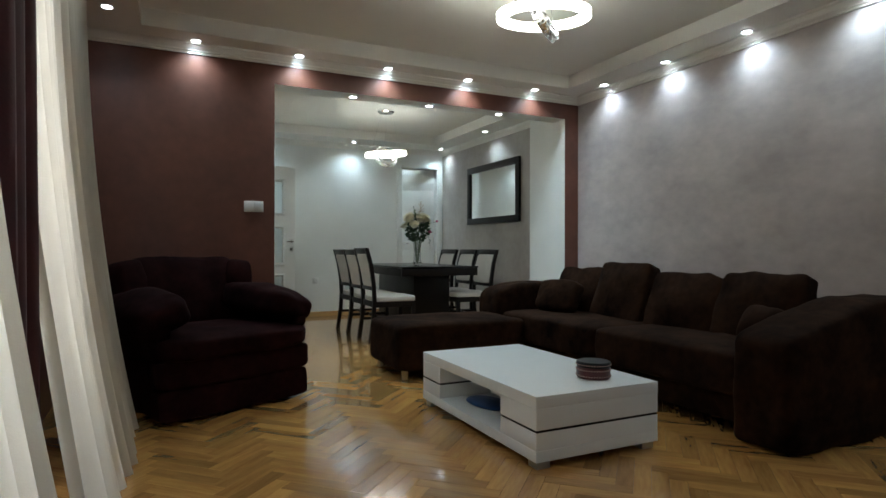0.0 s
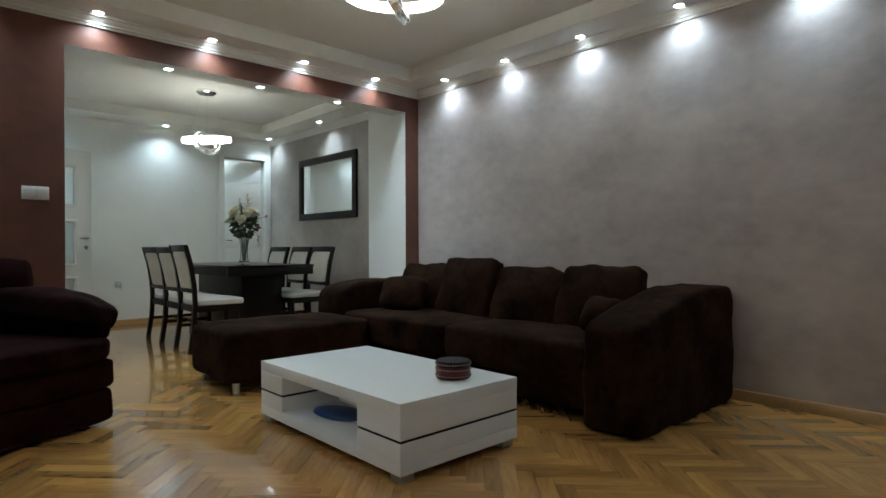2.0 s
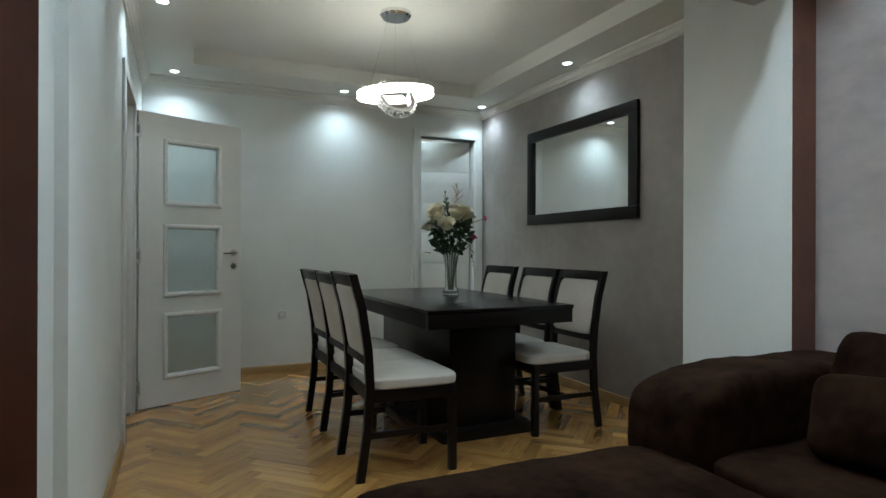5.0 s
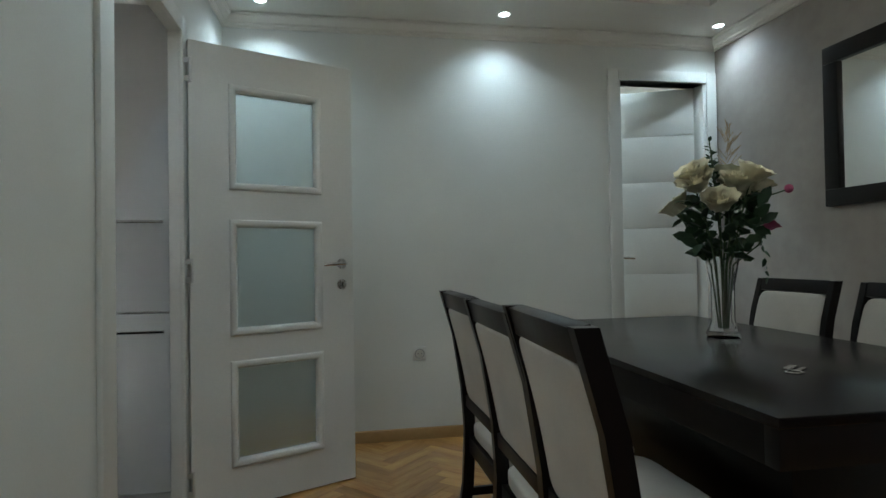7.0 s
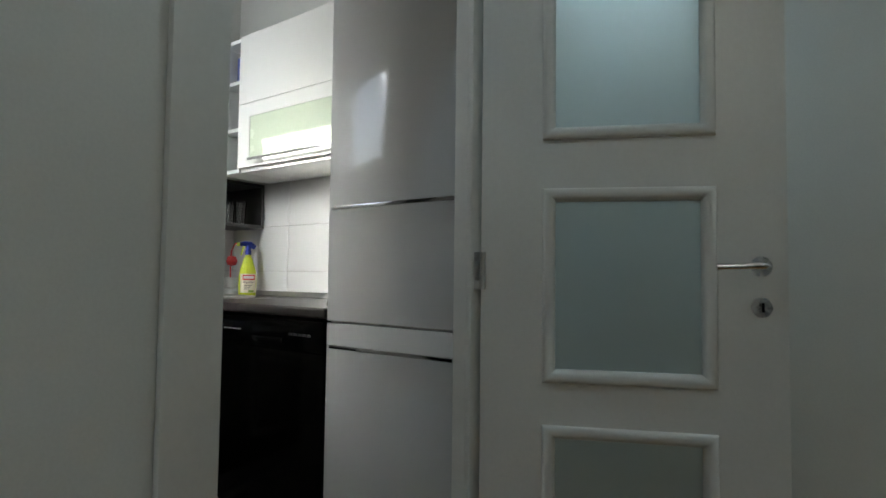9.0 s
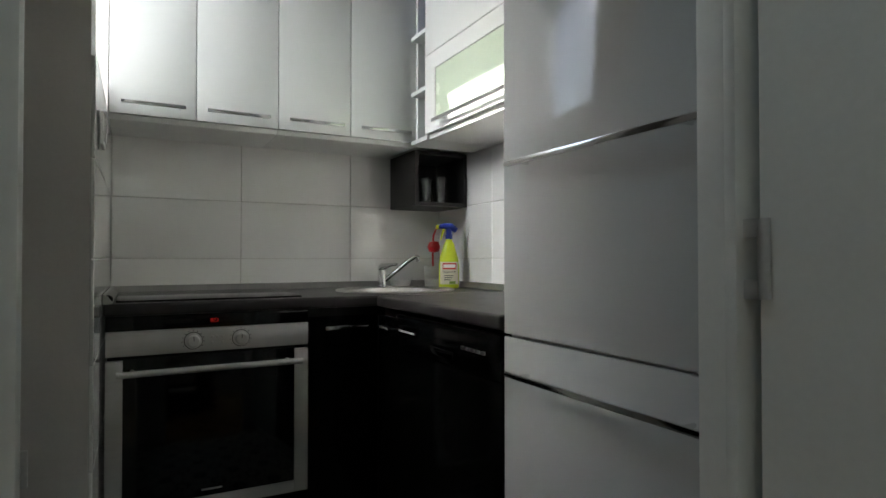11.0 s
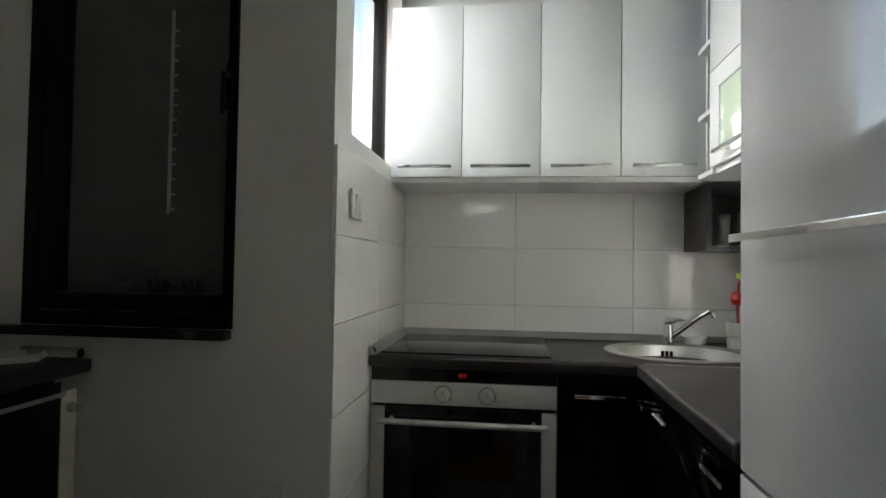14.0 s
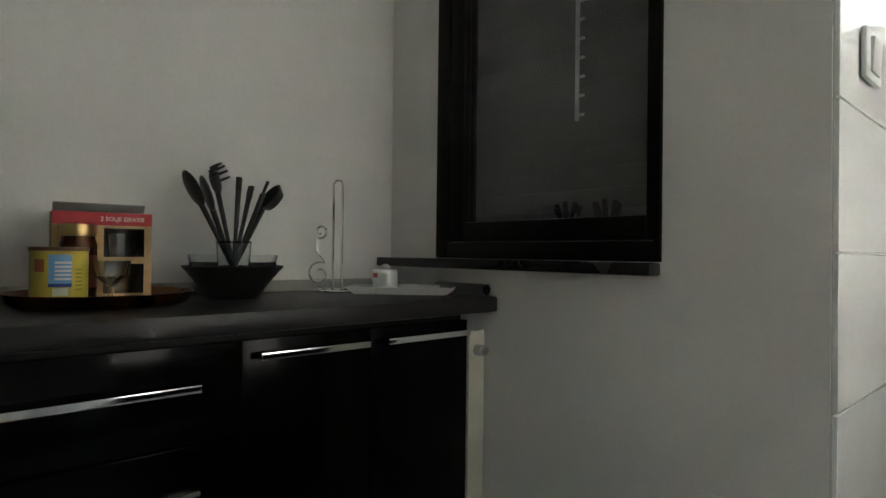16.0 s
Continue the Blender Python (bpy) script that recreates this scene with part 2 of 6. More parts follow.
def pipe(bm, pts, r, n=8):
    """A tube along points, with rounded turns as given by the points."""
    pts = [Vector(p) for p in pts]
    rings, up = [], Vector((0.13, 0.27, 0.95)).normalized()
    for i, p in enumerate(pts):
        d = (pts[min(i + 1, len(pts) - 1)] - pts[max(i - 1, 0)]).normalized()
        s = d.cross(up)
        s = s.normalized() if s.length > 1e-3 else Vector((1, 0, 0))
        t = s.cross(d)
        rr = r[i] if isinstance(r, (list, tuple)) else r
        rings.append([bm.verts.new(p + rr * (math.cos(2 * math.pi * k / n) * s + math.sin(2 * math.pi * k / n) * t)) for k in range(n)])
    for a, b in zip(rings, rings[1:]):
        for k in range(n):
            bm.faces.new((a[k], a[(k + 1) % n], b[(k + 1) % n], b[k]))
    bm.faces.new(rings[0][::-1])
    bm.faces.new(rings[-1])
    return bm


def cushion(bm, x0, x1, y0, y1, z0, z1, e=3.2, puff=0.0, wob=0.012, seed=0, cuts=14, m=None):
    """A soft stuffed body that fills a box: rounded like a superellipsoid, with creases from noise."""
    c = Vector(((x0 + x1) / 2, (y0 + y1) / 2, (z0 + z1) / 2))
    h = Vector(((x1 - x0) / 2, (y1 - y0) / 2, (z1 - z0) / 2))
    g = bmesh.ops.create_cube(bm, size=2.0)
    es = list({ed for v in g["verts"] for ed in v.link_edges})
    bmesh.ops.subdivide_edges(bm, edges=es, cuts=cuts, use_grid_fill=True)
    vs = bm.verts[:]
    for v in vs:
        q = Vector([math.copysign(abs(t) ** 0.85, t) for t in v.co])
        L = (abs(q.x) ** e + abs(q.y) ** e + abs(q.z) ** e) ** (1 / e)
        q = q / L
        p = Vector((q.x * h.x, q.y * h.y, q.z * h.z))
        if puff:
            k = min(range(3), key=lambda i: h[i])
            o = [i for i in range(3) if i != k]
            p[k] *= 1 + puff * (1 - abs(q[o[0]]) ** 2) * (1 - abs(q[o[1]]) ** 2)
        n = noise.noise((p + c) * 5 + Vector((seed, seed * 2.3, 0))) + 0.5 * noise.noise((p + c) * 13 + Vector((seed, 0, 3)))
        v.co = c + p + p.normalized() * n * wob
        if m is not None:
            v.co = m @ v.co
    return bm


def turned(bm, m):
    bmesh.ops.transform(bm, matrix=m, verts=bm.verts)
    return bm


def slab(name, boxes, mats, label, faces=None):
    """A piece of the setting out of boxes; faces: {(axis, sign): material index}."""
    bm = bmesh.new()
    for b in boxes:
        cub(bm, *b)
    bm.normal_update()
    if faces:
        for f in bm.faces:
            for (a, s), i in faces.items():
                if f.normal[a] * s > 0.9:
                    f.material_index = i
    ob = new(name, mesh_of(bm, name, mats))
    return tagged(ob, label, name.split("_")[0], kind="structure")


# ---- the large structure ----
ZB, ZT = 2.48, 2.60           # lower ceiling band and upper tray ceiling
XL, XR = -0.42, 3.944         # living room
YD, YD2 = 5.825, 6.02         # dividing wall
XO1, XO2, ZO = 0.965, 3.78, 2.255  # its opening
XW, XM, YF = 1.0, 4.10, 9.34     # dining room: kitchen wall, mirror wall, far wall
KX0, KX1, KY0, KY1 = -1.03, 0.962, 6.59, 9.09  # kitchen
KWX, KWY = -0.073, 7.68       # its window wall and side wall
JY0, JY1, JZ = 7.653, 8.44, 2.03    # doorway to the kitchen
D2A, D2B, D2Z = 3.40, 4.03, 2.19   # doorway in the far wall

slab("floor_living_dining", [(XL - 0.2, XM + 0.2, -0.5, YF + 2.2, -0.2, -0.012)], [JOINT], "floor bed under the oak parquet")
slab("floor_kitchen", [(KX0 - 0.2, 0.955, KY0 - 0.2, KY1 + 0.1, -0.012, -0.004)], [GROUT], "kitchen floor bed with grey grout")
slab("wall_right", [(XR, XR + 0.16, -0.3, YD, 0, ZT + 0.1)], [GREYPL], "pearl grey decorative plaster wall of the living room")
slab("wall_back", [(XL - 0.2, XR + 0.16, -0.5, -0.3, 0, ZT + 0.1)], [GREYPL], "plain grey wall behind the living room")
slab("wall_divider", [(XL - 0.2, XO1, YD, YD2, 0, ZT + 0.1), (XO1, XO2, YD, YD2, ZO, ZT + 0.1), (XO2, XR + 0.16, YD, YD2, 0, ZT + 0.1)], [WHITE, PURPLE],
     "brown-plum plaster wall with a wide opening to the dining area", {(1, -1): 1})
slab("wall_pillar", [(XO2, XM + 0.2, YD2, 6.44, 0, ZT + 0.1)], [WHITE], "white painted pillar beside the opening")
slab("wall_mirror", [(XM, XM + 0.2, 6.44, YF, 0, ZT + 0.1)], [TAUPE], "taupe pearl plaster wall of the dining area")
slab("wall_far", [(XW - 0.1, D2A, YF, YF + 0.12, 0, ZT + 0.1), (D2B, XM + 0.2, YF, YF + 0.12, 0, ZT + 0.1), (D2A, D2B, YF, YF + 0.12, D2Z, ZT + 0.1)], [WHITE],
     "white wall of the dining area with a doorway")
slab("wall_kitchen_partition", [(KX1, XW, YD2, JY0 - 0.02, 0, ZT + 0.1), (KX1, XW, JY1 + 0.02, YF, 0, ZT + 0.1), (KX1, XW, JY0 - 0.02, JY1 + 0.02, JZ + 0.02, ZT + 0.1)], [WHITE],
     "white partition wall between dining area and kitchen")
# living room window wall with a wide opening
LW0, LW1, LWZ0, LWZ1 = 1.2, 3.72, 0.08, 2.25
slab("wall_left", [(XL - 0.25, XL, -0.3, LW0, 0, ZT + 0.1), (XL - 0.25, XL, LW1, YD, 0, ZT + 0.1), (XL - 0.25, XL, LW0, LW1, 0, LWZ0), (XL - 0.25, XL, LW0, LW1, LWZ1, ZT + 0.1)], [PURPLE],
     "window wall of the living room behind the curtains")
# kitchen walls
slab("wall_kitchen_south", [(KWX - 0.14, KX1, YD2, KY0, 0, 2.7)], [KWALL], "grey-white painted kitchen wall above the counter")
KW0, KW1, KWZ0, KWZ1 = 6.795, 7.412, 1.015, 2.2
slab("wall_kitchen_window", [(KWX - 0.14, KWX, KY0, KW0, 0, 2.7), (KWX - 0.14, KWX, KW1, KWY - 0.14, 0, 2.7), (KWX - 0.14, KWX, KW0, KW1, 0, KWZ0), (KWX - 0.14, KWX, KW0, KW1, KWZ1, 2.7)], [KWALL],
     "grey-white painted kitchen wall with a window")
SW0, SW1, SWZ0, SWZ1 = -0.92, -0.235, 1.57, 2.30
slab("wall_kitchen_side", [(KX0 - 0.14, SW0, KWY - 0.14, KWY, 0, 2.7), (SW1, KWX, KWY - 0.14, KWY, 0, 2.7), (SW0, SW1, KWY - 0.14, KWY, 0, SWZ0), (SW0, SW1, KWY - 0.14, KWY, SWZ1, 2.7)], [WHITE, KWALL],
     "white side wall with a small window above the tiles", {(0, 1): 1})
slab("wall_kitchen_west", [(KX0 - 0.14, KX0, KWY, KY1 + 0.14, 0, 2.7)], [WHITE], "white kitchen wall behind the hob")
slab("wall_kitchen_north", [(KX0, KX1, KY1, KY1 + 0.14, 0, 2.7)], [WHITE], "white kitchen wall behind the sink and fridge")
slab("ceiling_kitchen", [(KX0 - 0.14, KX1, KWY - 0.14, KY1 + 0.14, 2.62, 2.7), (KWX - 0.14, KX1, YD2, KWY - 0.14, 2.62, 2.7)], [CEIL], "cream white kitchen ceiling")
# unseen wall added outside to block the sun from the living room window
slab("wall_balcony_side", [(-2.3, XL - 0.25, 1.0, 1.15, -3, 4.5)], [WHITE], "plain unseen wall added to keep the sun off the living room window")
# hallway beyond the far door
slab("wall_hall", [(2.6, 2.7, YF + 0.12, YF + 1.9, 0, 2.7), (4.9, 5.0, YF + 0.12, YF + 1.9, 0, 2.7), (2.6, 5.0, YF + 1.9, YF + 2.0, 0, 2.7)], [WHITE], "white walls of the hall beyond the door")
slab("ceiling_hall", [(2.6, 5.0, YF + 0.12, YF + 2.0, 2.5, 2.6)], [CEIL], "white ceiling of the hall")


def tray_ceiling(name, x0, x1, y0, y1, ins, label):
    """A flat upper ceiling with a lower band all round (ins: west, east, south, north widths)."""
    w, e, s, n = ins
    b = [(x0, x1, y0, y1, ZT, ZT + 0.1), (x0, x0 + w, y0, y1, ZB, ZT), (x1 - e, x1, y0, y1, ZB, ZT), (x0 + w, x1 - e, y0, y0 + s, ZB, ZT), (x0 + w, x1 - e, y1 - n, y1, ZB, ZT)]
    return slab(name, b, [CEIL], label)


tray_ceiling("ceiling_living", XL, XR, -0.3, YD, (0.46, 0.31, 0.4, 0.25), "cream tray ceiling with a lowered band of spotlights")
tray_ceiling("ceiling_dining", XW, XM, YD2, YF, (0.37, 0.36, 0.42, 0.47), "cream tray ceiling above the dining table")


def run_profile(name, prof, a, b, inward, mat, label):
    """A moulding with the profile (offset from wall, height) from a to b along a wall."""
    a, b, inward = Vector(a), Vector(b), Vector(inward)
    bm = bmesh.new()
    ends = []
    for p in (a, b):
        ends.append([bm.verts.new(p + inward * o + Vector((0, 0, h))) for o, h in prof])
    k = len(prof)
    for i in range(k):
        bm.faces.new((ends[0][i], ends[0][(i + 1) % k], ends[1][(i + 1) % k], ends[1][i]))
    bm.faces.new(ends[0][::-1])
    bm.faces.new(ends[1])
    bmesh.ops.recalc_face_normals(bm, faces=bm.faces)
    return tagged(new(name, mesh_of(bm, name, mat, 25)), label, name, kind="structure")


CORN = [(0.0, -0.075), (0.012, -0.075), (0.014, -0.062), (0.024, -0.058), (0.026, -0.046), (0.040, -0.034), (0.048, -0.020), (0.060, -0.016), (0.062, -0.002), (0.0, -0.002)]
for a, b, i in (((XR, -0.3, ZB), (XR, YD, ZB), (-1, 0, 0)), ((XL, YD, ZB), (XR, YD, ZB), (0, -1, 0)), ((XL, -0.3, ZB), (XL, YD, ZB), (1, 0, 0)),
                ((XM, 6.44, ZB), (XM, YF, ZB), (-1, 0, 0)), ((XW, YF, ZB), (XM, YF, ZB), (0, -1, 0)), ((XW, YD2, ZB), (XW, YF, ZB), (1, 0, 0))):
    run_profile("cornice", CORN, a, b, i, CEIL, "cream moulded cornice")
BASE = [(0.0, 0.0), (0.016, 0.0), (0.016, 0.045), (0.010, 0.062), (0.0, 0.066)]
for a, b, i in (((XR, -0.3, 0), (XR, YD, 0), (-1, 0, 0)), ((XL, YD, 0), (XO1 - 0.01, YD, 0), (0, -1, 0)), ((XM, 6.44, 0), (XM, YF, 0), (-1, 0, 0)),
                ((XW, YF, 0), (D2A - 0.075, YF, 0), (0, -1, 0)), ((XW, YD2, 0), (XW, JY0 - 0.047, 0), (1, 0, 0)), ((XW, JY1 + 0.08, 0), (XW, YF, 0), (1, 0, 0))):
    run_profile("baseboard", BASE, a, b, i, OAKB, "varnished oak baseboard")

# ---- lamps ----
def downlight(x, y, z, watts=1.0, size=136):
    t = thing("downlight", "round recessed spotlight with a glowing lens in the ceiling", "spotlight", pose(x, y, z), "recessed spotlights")
    part("ring", lathe(bmesh.new(), [(0.030, -0.001), (0.041, -0.001), (0.043, -0.004), (0.040, -0.007), (0.034, -0.007), (0.030, -0.004)], n=24), PLAST, t)
    part("lens", lathe(bmesh.new(), [(0.0, -0.002), (0.031, -0.002), (0.031, -0.0045), (0.02, -0.006), (0.0, -0.0065)], n=20), LED, t, "glowing white lens")
    lamp = new("spot_lamp", bpy.data.lights.new("spot_lamp", "SPOT"))
    lamp.data.energy, lamp.data.spot_size, lamp.data.spot_blend = SPOT_W * watts, radians(size), 0.9
    lamp.data.shadow_soft_size, lamp.data.color = 0.03, (0.64, 0.86, 1.0)
    lamp.location = (x, y, z - 0.012)


for y in (5.33, 4.60, 3.87, 3.13, 2.40, 1.66, 0.92, 0.2):
    downlight(3.845, y, ZB, 0.85)
for x in (0.39, 1.14, 1.88, 2.64, 3.36):
    downlight(x, 5.735, ZB)
for y in (5.33, 4.0, 2.6, 1.2):
    downlight(-0.14, y, ZB, 0.7)
for x in (1.63, 2.34, 3.07):
    downlight(x, 5.92, ZO, 0.8)
for x, y in ((1.24, 9.12), (2.60, 9.12), (3.96, 9.10), (1.19, 7.73), (3.91, 7.66), (1.19, 6.4)):
    downlight(x, y, ZB, 1.0)


downlight(3.42, YF + 0.36, 2.5, 3.0)
downlight(3.9, YF + 1.25, 2.5, 5.0)


def ring_lamp(m, z_top, r1):
    """A pendant of two crossing crystal-studded LED rings on thin wires."""
    t = thing("pendant_lamp", "chrome pendant lamp with two crossing glowing crystal rings", "lamp", m)
    part("canopy", lathe(bmesh.new(), [(0, z_top - 0.035), (0.085, z_top - 0.035), (0.10, z_top - 0.02), (0.10, z_top), (0, z_top)]), CHROME, t, "round chrome ceiling canopy")
    for k, (r, mm, mat) in enumerate(((r1, pose(0, 0, 0, 5, -4, 0), LEDRING), (0.11, pose(0.0, 0, -0.03, 62, 8, 20), CHROME))):
        band = bmesh.new()
        n, w, h = 64, 0.014, 0.026
        ring = [[(r - w, -h), (r + w, -h), (r + w, h), (r - w, h)] for _ in range(n)]
        vs = [[band.verts.new((math.cos(2 * math.pi * i / n) * a, math.sin(2 * math.pi * i / n) * a, b)) for a, b in ring[i]] for i in range(n)]
        for i in range(n):
            for j in range(4):
                band.faces.new((vs[i][j], vs[(i + 1) % n][j], vs[(i + 1) % n][(j + 1) % 4], vs[i][(j + 1) % 4]))
        bmesh.ops.recalc_face_normals(band, faces=band.faces)
        body = part("ring", turned(band, mm), mat, t, "glowing outer LED ring" if k == 0 else "chrome inner ring")
        bead = bmesh.new()
        for i in range(46 if k == 0 else 28):
            a = 2 * math.pi * i / (46 if k == 0 else 28)
            for hh in (-0.014, 0.014):
                bmesh.ops.create_icosphere(bead, subdivisions=1, radius=0.013, matrix=mm @ Matrix.Translation(((r + 0.02) * math.cos(a), (r + 0.02) * math.sin(a), hh)))
        part("bead_string", bead, LEDRING if k == 0 else CLEAR, body, "cut crystal beads")
    for a in (0.5, 2.6, 4.7):
        part("wire", pipe(bmesh.new(), [(0.06 * math.cos(a), 0.06 * math.sin(a), z_top - 0.03), (r1 * math.cos(a), r1 * math.sin(a), 0.02)], 0.0012, 6), CHROME, t)
    return t


ring_lamp(pose(2.24, 4.02, 2.36, 0, 0, 10), ZT - 2.36, 0.25)
ring_lamp(pose(2.54, 7.62, 2.08, 0, 0, -20), ZT - 2.08, 0.215)

# ---- living room ----
def sofa():
    t = thing("corner_sofa", "large dark brown suede corner sofa with a low chaise", "sofa")
    part("base", cushion(bmesh.new(), 2.86, 3.93, 2.95, 5.66, 0.05, 0.30, 16, wob=0.005, cuts=24), SUEDE, t)
    for k, (a, b) in enumerate(((3.04, 4.26), (4.24, 5.46))):
        part("seat", cushion(bmesh.new(), 2.79, 3.72, a, b, 0.20, 0.435, 11, 0.05, 0.012, k, 22), SUEDE, t)
    part("backrest", cushion(bmesh.new(), 3.62, 3.935, 2.95, 5.70, 0.1, 0.66, 11, wob=0.01, cuts=24), SUEDE, t)
    arm = bmesh.new()
    cushion(arm, 2.74, 3.93, 2.82, 3.14, 0.0, 0.705, 13, wob=0.014, cuts=24)
    for v in arm.verts:
        v.co.z -= 0.15 * min(1.15, max(0, (3.45 - v.co.x) / 0.70)) ** 1.05 * (v.co.z / 0.66)
    part("armrest", arm, SUEDE, t)
    arm = bmesh.new()
    cushion(arm, 2.76, 3.93, 5.44, 5.78, 0.02, 0.66, 9, wob=0.014, cuts=24, seed=4)
    for v in arm.verts:
        v.co.z -= 0.06 * max(0, (3.1 - v.co.x) / 0.35) ** 1.6 * (v.co.z / 0.66)
    part("armrest", arm, SUEDE, t)
    ch = part("chaise", cushion(bmesh.new(), 1.70, 2.80, 5.02, 5.72, 0.06, 0.408, 13, 0.03, 0.010, 7, 24), SUEDE, t)
    for x, y in ((1.78, 5.10), (1.78, 5.64), (2.70, 5.10)):
        part("foot", lathe(bmesh.new(), [(0, 0), (0.022, 0), (0.026, 0.08), (0, 0.08)], (x, y, 0), 12), ALU, ch, "small metal foot")
    for x, y in ((2.84, 2.9), (3.85, 2.9), (3.85, 5.7)):
        part("foot", block(x - 0.03, x + 0.03, y - 0.03, y + 0.03, 0, 0.06, 0.005), BLACKL, t)


sofa()
PCUSH = [((3.45, 5.14, 0.60), (0.54, 0.46), -20, 8, 1), ((3.40, 4.60, 0.630), (0.58, 0.50), -18, -5, 2), ((3.42, 4.02, 0.60), (0.54, 0.45), -22, 5, 3), ((3.40, 3.44, 0.61), (0.58, 0.48), -18, -3, 4)]
for (x, y, z), (w, h), tilt, yaw, s in PCUSH:
    bm = bmesh.new()
    cushion(bm, -0.055, 0.055, -w / 2, w / 2, -h / 2, h / 2, 14, 0.95, 0.022, s, 18)
    single("sofa_cushion", bm, SUEDE, "plump dark brown suede back cushion leaning on the sofa", "cushion", pose(x, y, z - 0.03, 0, -tilt, yaw), "sofa cushions")
bm = cushion(bmesh.new(), -0.07, 0.07, -0.20, 0.20, -0.14, 0.14, 5.5, 0.35, 0.014, 9, 14)
single("throw_pillow", bm, SUEDE, "small dark brown suede pillow in the sofa corner", "pillow", pose(3.18, 5.12, 0.56, 0, 28, 14), "sofa cushions")
bm = cushion(bmesh.new(), -0.07, 0.07, -0.14, 0.14, -0.11, 0.11, 5.5, 0.35, 0.014, 11, 14)
single("throw_pillow", bm, SUEDE, "small dark brown suede pillow beside the armrest", "pillow", pose(3.24, 3.29, 0.52, 0, 26, -10), "sofa cushions")


def armchair(m):
    t = thing("armchair", "dark plum suede recliner armchair with puffy arms", "armchair", m)
    part("base", cushion(bmesh.new(), -0.50, 0.50, -0.40, 0.42, 0.02, 0.35, 14, wob=0.008, cuts=20), PLUMF, t)
    part("footrest", cushion(bmesh.new(), -0.51, 0.51, -0.46, -0.33, 0.02, 0.205, 10, 0.06, 0.008, 2, 20), PLUMF, t)
    part("front_panel", cushion(bmesh.new(), -0.515, 0.515, -0.475, -0.33, 0.195, 0.36, 8, 0.08, 0.010, 5, 20), PLUMF, t)
    part("seat", cushion(bmesh.new(), -0.54, 0.54, -0.52, 0.30, 0.335, 0.475, 5.5, 0.16, 0.016, 3, 22), PLUMF, t)
    b = turned(cushion(bmesh.new(), -0.37, 0.37, -0.10, 0.10, -0.24, 0.24, 7.5, 0.3, 0.018, 4, 20), pose(0, 0.31, 0.66, -14, 0, 0))
    part("backrest", b, PLUMF, t)
    for s in (-1, 1):
        w = turned(cushion(bmesh.new(), -0.10, 0.10, -0.11, 0.11, -0.24, 0.24, 5.5, 0.2, 0.014, 6 + s, 14), pose(s * 0.38, 0.27, 0.64, -12, s * 6, -s * 18))
        part("back_wing", w, PLUMF, t)
        part("arm_side", cushion(bmesh.new(), s * 0.475 - 0.085, s * 0.475 + 0.085, -0.42, 0.34, 0.43, 0.60, 4, wob=0.014, seed=s, cuts=16), PLUMF, t)
        a = cushion(bmesh.new(), -0.17, 0.17, -0.38, 0.36, -0.08, 0.08, 4.5, 0.5, 0.02, 8 + s, 18)
        part("arm_pad", turned(a, pose(s * 0.42, -0.06, 0.60, 3, s * 14, s * 6)), PLUMF, t)
    return t


armchair(pose(0.42, 5.13, 0, 0, 0, 24) @ Matrix.Diagonal((0.93, 0.97, 1, 1)))


def coffee_table(x0, x1, y0, y1):
    t = thing("coffee_table", "low white lacquered coffee table with a dark stripe and open shelf", "table")
    xm, H = (x0 + x1) / 2, 0.322
    part("tabletop", block(x0, x1, y0, y1, H - 0.055, H, 0.003), TWHITE, t)
    part("bottom_shelf", block(x0, x1, y0, y1, 0.035, 0.085, 0.003), TWHITE, t)
    for a, b, nm in ((y0, y0 + 0.30, "drawer_block"), (y1 - 0.24, y1, "drawer_block")):
        p = part(nm, block(x0 + 0.001, x1 - 0.001, a + 0.001, b - 0.001, 0.085, 0.163, 0.002), TWHITE, t)
        part("upper_block", block(x0 + 0.001, x1 - 0.001, a + 0.001, b - 0.001, 0.174, H - 0.0552, 0.002), TWHITE, t)
        part("dark_stripe", block(x0 + 0.004, x1 - 0.004, a + 0.004, b - 0.004, 0.163, 0.174), BLACKL, t, "thin black stripe")
    part("middle_board", block(xm - 0.009, xm + 0.16, y0 + 0.30, y1 - 0.24, 0.086, H - 0.056), TWHITE, t)
    for x in (x0 + 0.05, x1 - 0.05):
        for y in (y0 + 0.05, y1 - 0.05):
            part("foot", block(x - 0.035, x + 0.035, y - 0.035, y + 0.035, 0, 0.035, 0.003), ALU, t, "satin metal foot")


coffee_table(1.637, 2.342, 3.215, 4.433)


def trinket_box(m):
    t = thing("trinket_box", "round dark red box with beaded bands on the coffee table", "box", m)
    red = paint("dark_red_lacquer", (0.10, 0.012, 0.014), (0.05, 0.006, 0.008), 0.35, fine=90, coarse=14, bump=0.1)
    part("body", lathe(bmesh.new(), [(0, 0), (0.078, 0), (0.082, 0.006), (0.082, 0.052), (0.078, 0.056), (0, 0.056)]), red, t)
    part("lid", lathe(bmesh.new(), [(0, 0.0565), (0.080, 0.0565), (0.084, 0.062), (0.084, 0.076), (0.078, 0.082), (0, 0.083)]), BLACKL, t, "dark lid")
    for z in (0.014, 0.044, 0.068):
        bm = bmesh.new()
        for i in range(40):
            a = 2 * math.pi * i / 40
            bmesh.ops.create_icosphere(bm, subdivisions=1, radius=0.0042, matrix=Matrix.Translation((0.0835 * math.cos(a), 0.0835 * math.sin(a), z)))
        part("bead_band", bm, paint("pale_beads", (0.42, 0.26, 0.22), None, 0.4), t, "band of pale beads")


